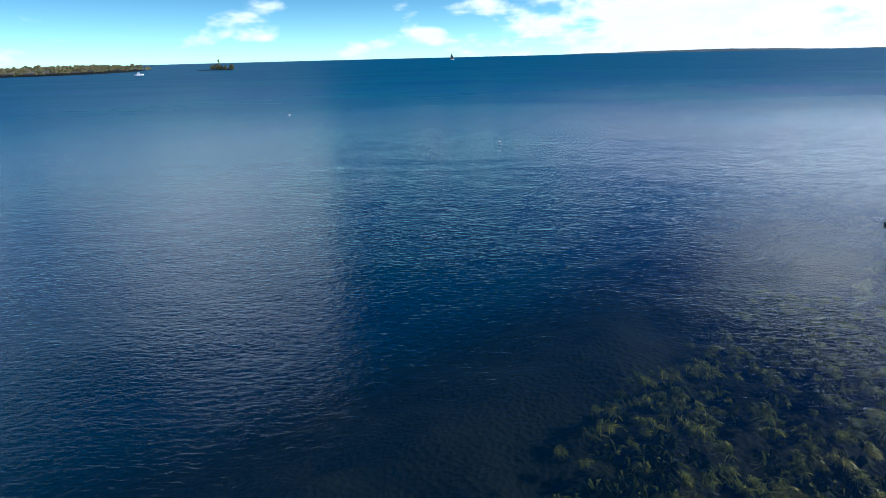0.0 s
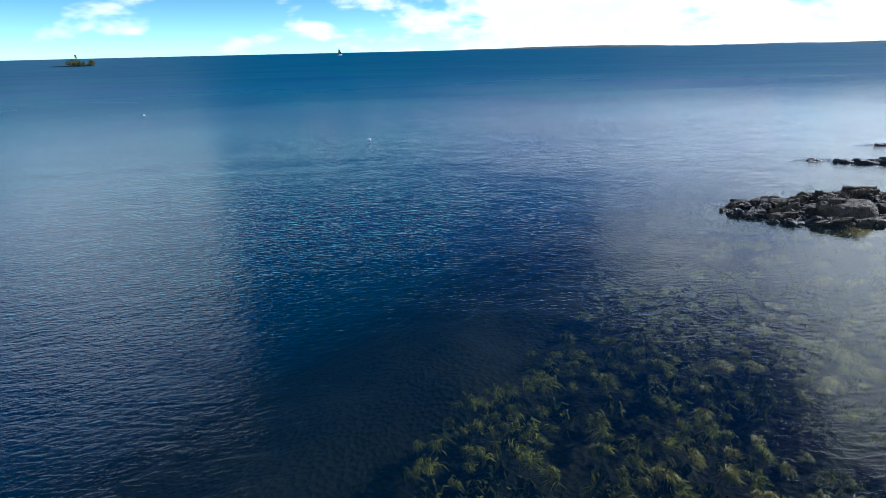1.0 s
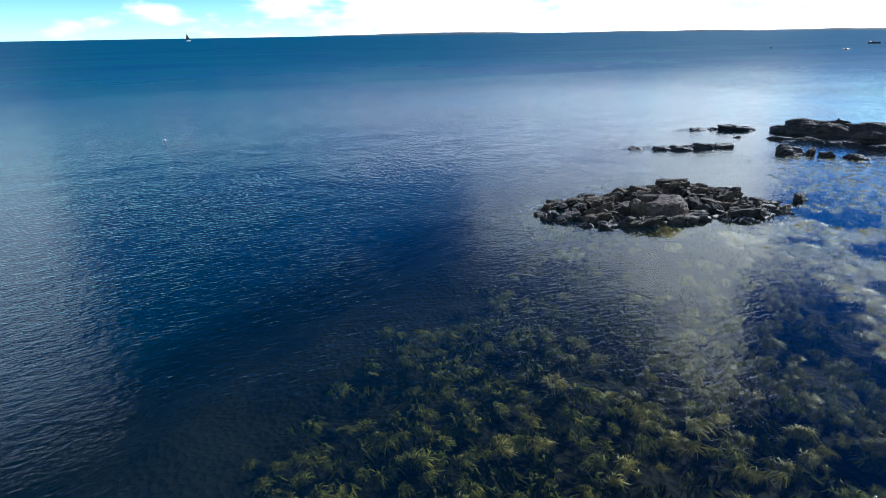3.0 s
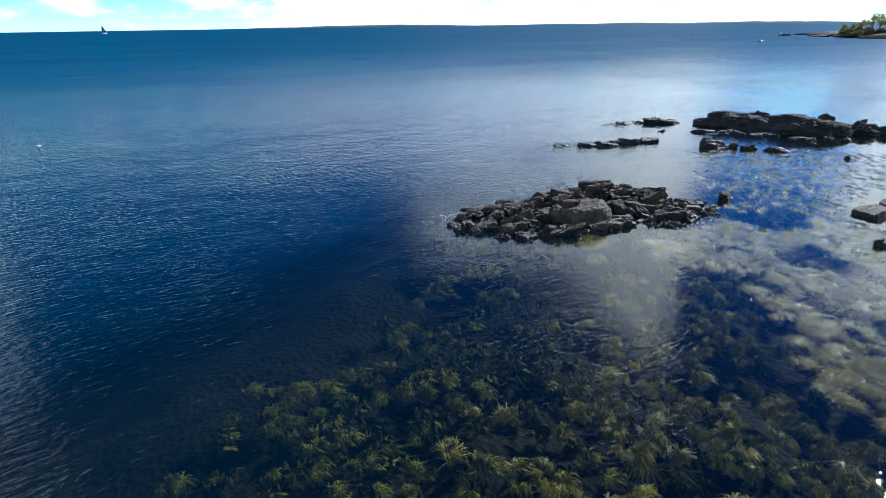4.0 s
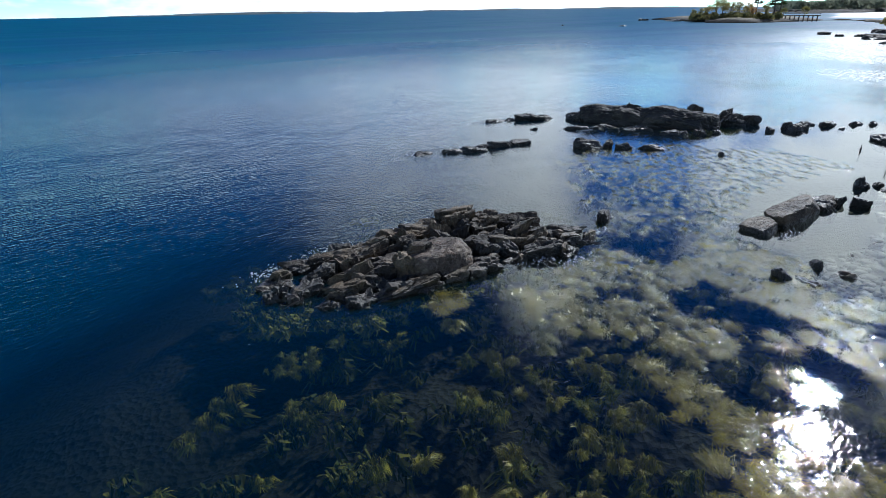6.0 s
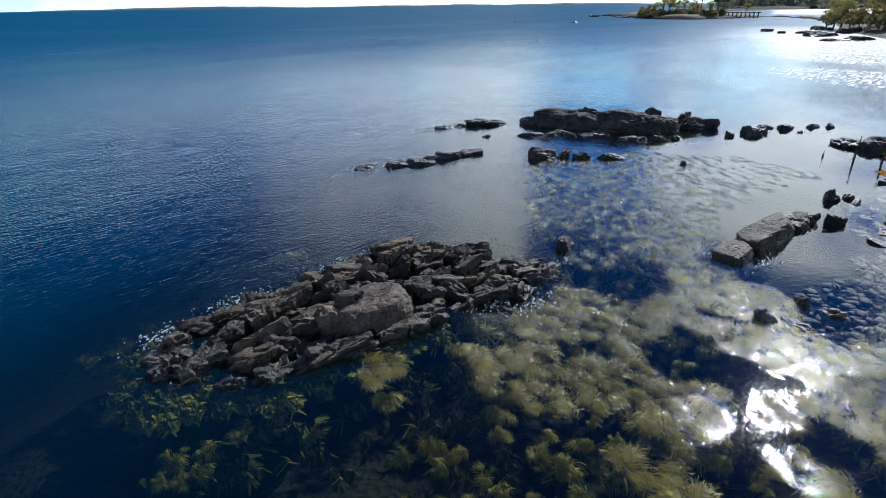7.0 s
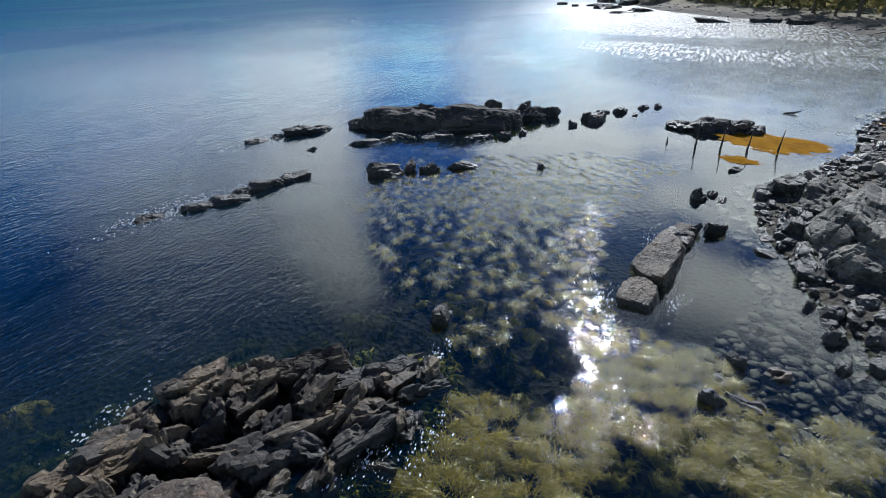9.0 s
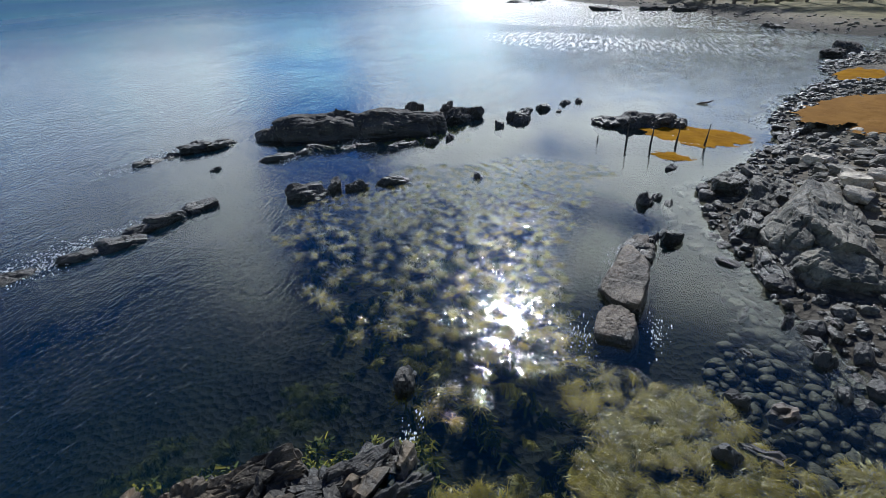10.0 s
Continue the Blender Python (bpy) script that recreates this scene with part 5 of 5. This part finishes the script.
def sail(tack, head_, clew, belly):
    vs, fs, k = [], [], 8
    for j in range(k + 1):
        a_ = Vector(tack).lerp(Vector(head_), j / k)
        b_ = Vector(clew).lerp(Vector(head_), j / k)
        for i in range(k + 1):
            p_ = a_.lerp(b_, i / k)
            vs.append((p_.x, p_.y + belly * math.sin(math.pi * i / k) * (1 - j / k), p_.z))
    m_ = len(vs)
    vs += [(x, y + 0.03, z) for x, y, z in vs]
    for j in range(k):
        for i in range(k):
            q = j * (k + 1) + i
            fs += [(q, q + 1, q + k + 2, q + k + 1), (m_ + q + k + 1, m_ + q + k + 2, m_ + q + 1, m_ + q)]
    return mesh_of("sail", vs, fs, SAIL, True)


part("mainsail", sail((0.6, 0, 2.8), (0.65, 0, 14.2), (-3.9, 0, 2.7), 0.7), sb, "dark mainsail")
part("jib", sail((4.5, 0, 1.7), (0.95, 0, 12.8), (0.9, 0.4, 2.2), 0.6), sb, "dark jib")
tagged(sb, "heeling sailboat with dark sails and a white hull", "boat")

mb = new("motorboat")
mb.location, mb.rotation_euler = (-196.0, 362.0, -drop(-196.0, 362.0)), (0, 0, radians(20))
bm = bmesh.new()
bmesh.ops.create_cube(bm, size=1, matrix=Matrix.Translation((0, 0, 0.4)) @ Matrix.Diagonal((5.5, 2.0, 0.9, 1)))
bmesh.ops.subdivide_edges(bm, edges=list(bm.edges), cuts=3, use_grid_fill=True)
for v in bm.verts:
    if v.co.x > 0:
        v.co.y *= 1 - (v.co.x / 2.8) ** 2 * 0.9
        v.co.z += 0.1 * v.co.x
part("hull", from_bm("hull", bm, HULL, True), mb)
part("wheelhouse", from_bm("wheelhouse", box((1.5, 1.4, 1.2), (-0.2, 0, 1.4), 0.12), TRIM), mb)
part("windscreen", from_bm("windscreen", box((0.06, 1.2, 0.5), (0.58, 0, 1.65), 0.01), GLASS), mb)
tagged(mb, "small white motorboat with a wheelhouse at sea", "boat")

# ---- trees ----
def tree_parts(seed, h, spread, leaf, pine=False):
    r = random.Random(seed)
    V, F = [], []

    def add(points, radii):
        v, f = tube_np(points, radii, 6)
        o = len(V)
        V.extend(v)
        F.extend([tuple(i + o for i in q) for q in f])

    lean = (r.uniform(-0.5, 0.5), r.uniform(-0.5, 0.5))
    add([(0, 0, -0.5), (lean[0] * 0.4, lean[1] * 0.4, h * 0.45), (lean[0], lean[1], h * 0.92)], (0.035 * h, 0.024 * h, 0.006 * h))
    heads = []
    for i in range(9 if pine else 11):
        t = r.uniform(0.55 if pine else 0.3, 0.95)
        q = r.uniform(0, 6.3)
        L = spread * (1.15 - t * 0.6) * r.uniform(0.6, 1.0)
        base = Vector((lean[0] * t, lean[1] * t, h * t * 0.92))
        tip = base + Vector((math.cos(q) * L, math.sin(q) * L, (0.05 if pine else 0.35) * L + r.uniform(-0.2, 0.5)))
        add([base, base.lerp(tip, 0.5) + Vector((0, 0, -0.05 * L)), tip], (0.012 * h, 0.008 * h, 0.003 * h))
        heads += [(tip, 0.95), (base.lerp(tip, 0.6), 0.9)]
    heads += [(Vector((lean[0], lean[1], h * 0.93)), 1.1)] * 2
    trunk_me = mesh_of("trunk", V, F, BARK, True)
    lv, lf = [], []
    for c, k in heads:
        size_ = spread * 0.36 * k * r.uniform(0.7, 1.2)
        for _ in range(64):
            d = Vector((r.gauss(0, 1), r.gauss(0, 1), r.gauss(0, 0.42 if pine else 0.75)))
            p = c + d * size_ * 0.55
            if not pine and p.z < 0.6:
                continue
            a_ = Vector((r.gauss(0, 1), r.gauss(0, 1), r.gauss(0, 1))).normalized()
            b_ = a_.orthogonal().normalized()
            w = r.uniform(0.10, 0.24) * (h / 9) ** 0.5
            o = len(lv)
            lv += [p - a_ * w, p + b_ * w * 0.8, p + a_ * w, p - b_ * w * 0.8]
            lf.append((o, o + 1, o + 2, o + 3))
    return trunk_me, mesh_of("crown", [tuple(v) for v in lv], lf, leaf)


KINDS = {"green": [tree_parts(900 + i, 8.5, 3.3, LEAF_GREEN) for i in range(3)], "yellow": [tree_parts(910 + i, 8.0, 3.4, LEAF_YELLOW) for i in range(3)],
         "orange": [tree_parts(920 + i, 7.0, 3.2, LEAF_ORANGE) for i in range(2)], "pine": [tree_parts(930 + i, 10.5, 3.0, NEEDLES, True) for i in range(3)]}
TREE_WORDS = {"green": "broad green tree on the far shore", "yellow": "yellowing autumn tree on the far shore", "orange": "orange autumn tree on the far shore", "pine": "dark pine with a flat windblown crown"}


def plant(kind, x, y, scale=1.0):
    tr, cr = KINDS[kind][rnd.randrange(len(KINDS[kind]))]
    t = new("tree")
    z = float(ground_z(np.array([float(x)]), np.array([float(y)]))[0])
    t.matrix_world = pose(x, y, z, 0, 0, rnd.uniform(0, 360)) @ Matrix.Diagonal((scale, scale, scale * rnd.uniform(0.9, 1.1), 1))
    part("trunk", tr, t)
    part("crown", cr, t)
    tagged(t, TREE_WORDS[kind], "tree", "far shore trees")


def polar(heading, dist, ox=19.0, oy=12.0):
    return ox + dist * math.sin(radians(heading)), oy + dist * math.cos(radians(heading))


def inland(heading):
    """The trees stand close behind the beach, which comes nearer to the south."""
    return float(np.interp(heading, (76, 82, 86, 92, 98, 110), (1.0, 0.93, 0.80, 0.80, 0.76, 0.74)))


for hd, ds, kd, sc in ((64.7, 285, "green", 0.5), (65.2, 290, "green", 0.6), (65.8, 285, "yellow", 0.7), (66.5, 292, "yellow", 0.95), (67.0, 285, "yellow", 1.05), (67.6, 290, "yellow", 0.9), (68.3, 284, "green", 0.7),
                       (68.9, 290, "yellow", 0.75), (69.4, 284, "orange", 0.6), (69.6, 300, "pine", 0.9), (70.3, 288, "green", 0.7), (71.0, 282, "pine", 1.05), (71.4, 290, "pine", 1.0), (71.7, 288, "green", 0.5),
                       (73.2, 325, "green", 0.6), (74.4, 330, "green", 0.6),
                       (79.4, 178, "green", 0.75), (79.9, 186, "green", 0.95), (80.4, 180, "green", 1.05), (81.0, 172, "orange", 0.65), (81.6, 175, "orange", 0.75), (82.3, 188, "green", 1.1), (82.9, 180, "yellow", 1.1),
                       (83.5, 176, "orange", 0.95), (83.9, 182, "yellow", 1.0), (86.4, 190, "yellow", 1.1), (87.5, 186, "orange", 1.0), (88.2, 178, "yellow", 1.1), (89.0, 170, "green", 1.0), (90.0, 166, "yellow", 0.95),
                       (91.0, 160, "orange", 0.9), (92.2, 156, "yellow", 1.0), (93.5, 150, "green", 1.1), (95.0, 146, "green", 1.1), (96.5, 142, "yellow", 1.0), (98.0, 140, "green", 1.2), (99.5, 138, "green", 1.1),
                       (101.0, 136, "pine", 1.0), (103.0, 136, "green", 1.1), (105.0, 132, "yellow", 0.9), (107.0, 132, "green", 1.2), (109.0, 130, "pine", 1.1), (111.0, 128, "green", 1.2), (113.5, 126, "green", 1.2),
                       (86.0, 210, "green", 1.3), (88.5, 205, "green", 1.3), (91.0, 190, "green", 1.3), (94.0, 172, "green", 1.4), (97.0, 164, "pine", 1.3), (100.5, 158, "green", 1.4), (104.5, 152, "green", 1.4), (108.0, 150, "pine", 1.3), (112.0, 146, "green", 1.4)):
    plant(kd, *polar(hd, ds * inland(hd)), sc * (0.95 if hd < 75 else 0.85))


def woods(name, spots_, label, leafs, clump=1.4, per=26):
    """Far woods: many ragged crowns of leaf clumps in one mesh."""
    r = random.Random(len(spots_))
    vs, fs = [], []
    for x, y, z, h, wdt in spots_:
        z -= float(drop(x, y))
        for _ in range(per):
            t = r.random() ** 0.7
            q, rad = r.uniform(0, 6.3), wdt * (1.05 - t * 0.75) * r.random() ** 0.5
            p = Vector((x + math.cos(q) * rad, y + math.sin(q) * rad, z + h * t))
            a_ = Vector((r.gauss(0, 1), r.gauss(0, 1), r.gauss(0, 1))).normalized()
            b_ = a_.orthogonal().normalized()
            w = clump * r.uniform(0.5, 1.2)
            o = len(vs)
            vs += [tuple(p - a_ * w), tuple(p + b_ * w), tuple(p + a_ * w), tuple(p - b_ * w)]
            fs.append((o, o + 1, o + 2, o + 3))
    return tagged(new(name, mesh_of(name, vs, fs, leafs)), label, "woods", kind="stuff")


def scatter(pts, count, seed, lo, hi, inset, wdt=3.5):
    r = np.random.default_rng(seed)
    P = np.array(pts)
    out_ = []
    while len(out_) < count:
        x, y = r.uniform(P[:, 0].min(), P[:, 0].max(), 400), r.uniform(P[:, 1].min(), P[:, 1].max(), 400)
        d = signed(x, y, pts)
        z = ground_z(x, y)
        for i in np.where((d > inset) & (d < inset + 70))[0]:
            h = r.uniform(lo, hi) * min(1.0, 0.55 + 0.1 * (d[i] - inset))
            out_.append((x[i], y[i], z[i] + float(drop(x[i], y[i])), h, wdt))
    return out_[:count]


WOOD_MIX = leaf_material("autumn_woods", (0.12, 0.14, 0.06), (0.22, 0.21, 0.09), (0.33, 0.25, 0.11))
WOOD_WEST = leaf_material("muted_woods", (0.20, 0.22, 0.10), (0.36, 0.33, 0.17), (0.50, 0.38, 0.20))
# paler and greyer leaves: the haze of distance is put into the colour
WOOD_HAZED = leaf_material("distant_woods", (0.18, 0.21, 0.15), (0.26, 0.28, 0.20), (0.33, 0.32, 0.24))
woods("west_woods", scatter(WEST_SHORE, 620, 3, 3.2, 5.0, 6), "low autumn woods along the west shore", WOOD_WEST, 0.9, 60)
woods("islet_bushes", [(-206 + rnd.gauss(0, 7), 517 + rnd.gauss(0, 3), 1.0, rnd.uniform(1.5, 3.5), 1.6) for _ in range(22)] + [(-206, 517, 1.0, 8.5, 1.8), (-209, 517, 1.0, 5, 2.0)],
      "windblown bushes and one spruce on a rocky islet", WOOD_MIX, 0.6, 40)
woods("headland_scrub", [(*polar(rnd.uniform(64.3, 71.4), rnd.uniform(274, 296)), 1.2, rnd.uniform(0.8, 2.6), 2.0) for _ in range(110)], "green and brown scrub on the headland", WOOD_MIX, 0.7, 36)
shrubs = []
for k in range(190):
    q = rnd.uniform(79.0, 114.0)
    shrubs.append((*polar(q, inland(q) * ((164 if q < 86 else 172 - 4.2 * (q - 86) if q < 94 else 138) + rnd.uniform(0, 22) + (16 if k % 2 else 0))), 1.6, rnd.uniform(1.0, 2.2), 2.0))
for k in range(60):
    q = rnd.uniform(79.3, 88.0)
    shrubs.append((*polar(q, inland(q) * rnd.uniform(166, 192)), 1.6, rnd.uniform(1.5, 3.6), 2.2))
shrubs = [b_ for b_ in shrubs if not 84.2 < math.degrees(math.atan2(b_[0] - 19.0, b_[1] - 12.0)) < 86.2]
woods("shore_scrub", shrubs, "tangled bushes behind the far beach", WOOD_MIX, 0.4, 44)
woods("pond_woods", [(*polar(rnd.uniform(71.0, 84.0), rnd.uniform(640, 760)), 3, rnd.uniform(4.5, 7.5), 7) for _ in range(360)], "woods beyond the pond, paled as by distance haze", WOOD_HAZED, 1.3, 50)
woods("beach_woods", [(*polar(rnd.uniform(86.5, 116.0), rnd.uniform(150, 210)), 2, rnd.uniform(8, 13), 4.5) for _ in range(260)], "dark woods behind the far beach", LEAF_GREEN, 1.4, 44)

# ---- low coast on the horizon ----
vs, fs = [], []
cnt = 260
for i in range(cnt):
    hd = radians(9 + 62 * i / (cnt - 1))
    k = np.array([i * 1.0])
    h = 7 + 6 * float(fbm2(k, k * 0, 0.06, 4, 2)[0]) + 7 * math.exp(-((i - 66) / 22) ** 2)
    h = max(2.0, h) * min(1.0, i / 30, (cnt - i) / 40)
    for dist, z in ((4560, -1), (4600, h * 0.8), (4680, h), (4780, -1)):
        vs.append((dist * math.sin(hd), dist * math.cos(hd), z - float(drop(0.0, dist))))
    if i:
        o = (i - 1) * 4
        fs += [(o + j, o + 4 + j, o + 5 + j, o + 1 + j) for j in range(3)]
# muted blue-grey instead of forest green: air haze painted into the coast
tagged(new("backdrop", mesh_of("backdrop", vs, fs, plain("far_coast", (0.07, 0.10, 0.11), 0.9, 0.01, 0.2, bump=0.0))), "low wooded coast far off on the horizon", "coast", kind="structure")

# ---- house and footbridge on the far shore ----
hx, hy = polar(85.2, 168)
house = new("house")
house.matrix_world = pose(hx, hy, float(ground_z(np.array([hx]), np.array([hy]))[0]) - 0.2, 0, 0, -4)
part("wall", from_bm("wall", box((7.0, 11.0, 5.4), (0, 0, 2.7), 0.03), SHINGLE), house, "blue-grey shingled walls")
bm = bmesh.new()
rv = [bm.verts.new(p) for p in ((-3.9, -5.9, 5.3), (3.9, -5.9, 5.3), (0, -5.9, 8.4), (-3.9, 5.9, 5.3), (3.9, 5.9, 5.3), (0, 5.9, 8.4))]
for q in ((0, 1, 2), (3, 5, 4), (0, 2, 5, 3), (1, 4, 5, 2), (0, 3, 4, 1)):
    bm.faces.new([rv[k] for k in q])
part("roof", from_bm("roof", bm, ROOF), house)
part("chimney", from_bm("chimney", box((0.8, 0.8, 2.4), (0.5, 2.0, 8.3), 0.03), ROCK_SHORE), house)
for j in range(2):
    for i in range(4):
        w = part("window", from_bm("window", box((0.14, 1.15, 1.35), (-3.53, -4.2 + 2.8 * i, 1.6 + 2.6 * j), 0.02), TRIM), house, "white window frame")
        part("pane", from_bm("pane", box((0.06, 0.95, 1.15), (-3.60, -4.2 + 2.8 * i, 1.6 + 2.6 * j)), GLASS), w)
part("porch_roof", from_bm("porch_roof", box((2.2, 9.0, 0.25), (-4.6, 0, 3.1), 0.04), ROOF), house)
for i in range(4):
    part("porch_post", from_bm("porch_post", box((0.16, 0.16, 3.0), (-5.5, -4.2 + 2.8 * i, 1.5), 0.02), TRIM), house)
tagged(house, "blue-grey shingled house with white windows behind trees", "house")

br = new("footbridge")
p0, p1 = Vector((*polar(71.9, 286), 0)), Vector((*polar(74.2, 286), 0))
mid, run = (p0 + p1) / 2, (p1 - p0)
br.matrix_world = pose(mid.x, mid.y, -drop(mid.x, mid.y), 0, 0, math.degrees(math.atan2(run.y, run.x)))
part("deck", from_bm("deck", box((run.length + 2, 2.2, 0.35), (0, 0, 2.3), 0.03), WOOD), br)
for sy in (-1.0, 1.0):
    part("rail", from_bm("rail", box((run.length + 2, 0.1, 0.12), (0, sy, 3.1), 0.02), WOOD), br)
for i in range(8):
    xx = -run.length / 2 + run.length * i / 7
    for sy in (-0.9, 0.9):
        part("pile", from_bm("pile", box((0.4, 0.35, 3.6), (xx, sy, 0.6), 0.03), WOOD), br)
tagged(br, "dark timber footbridge on piles across a tidal inlet", "bridge")
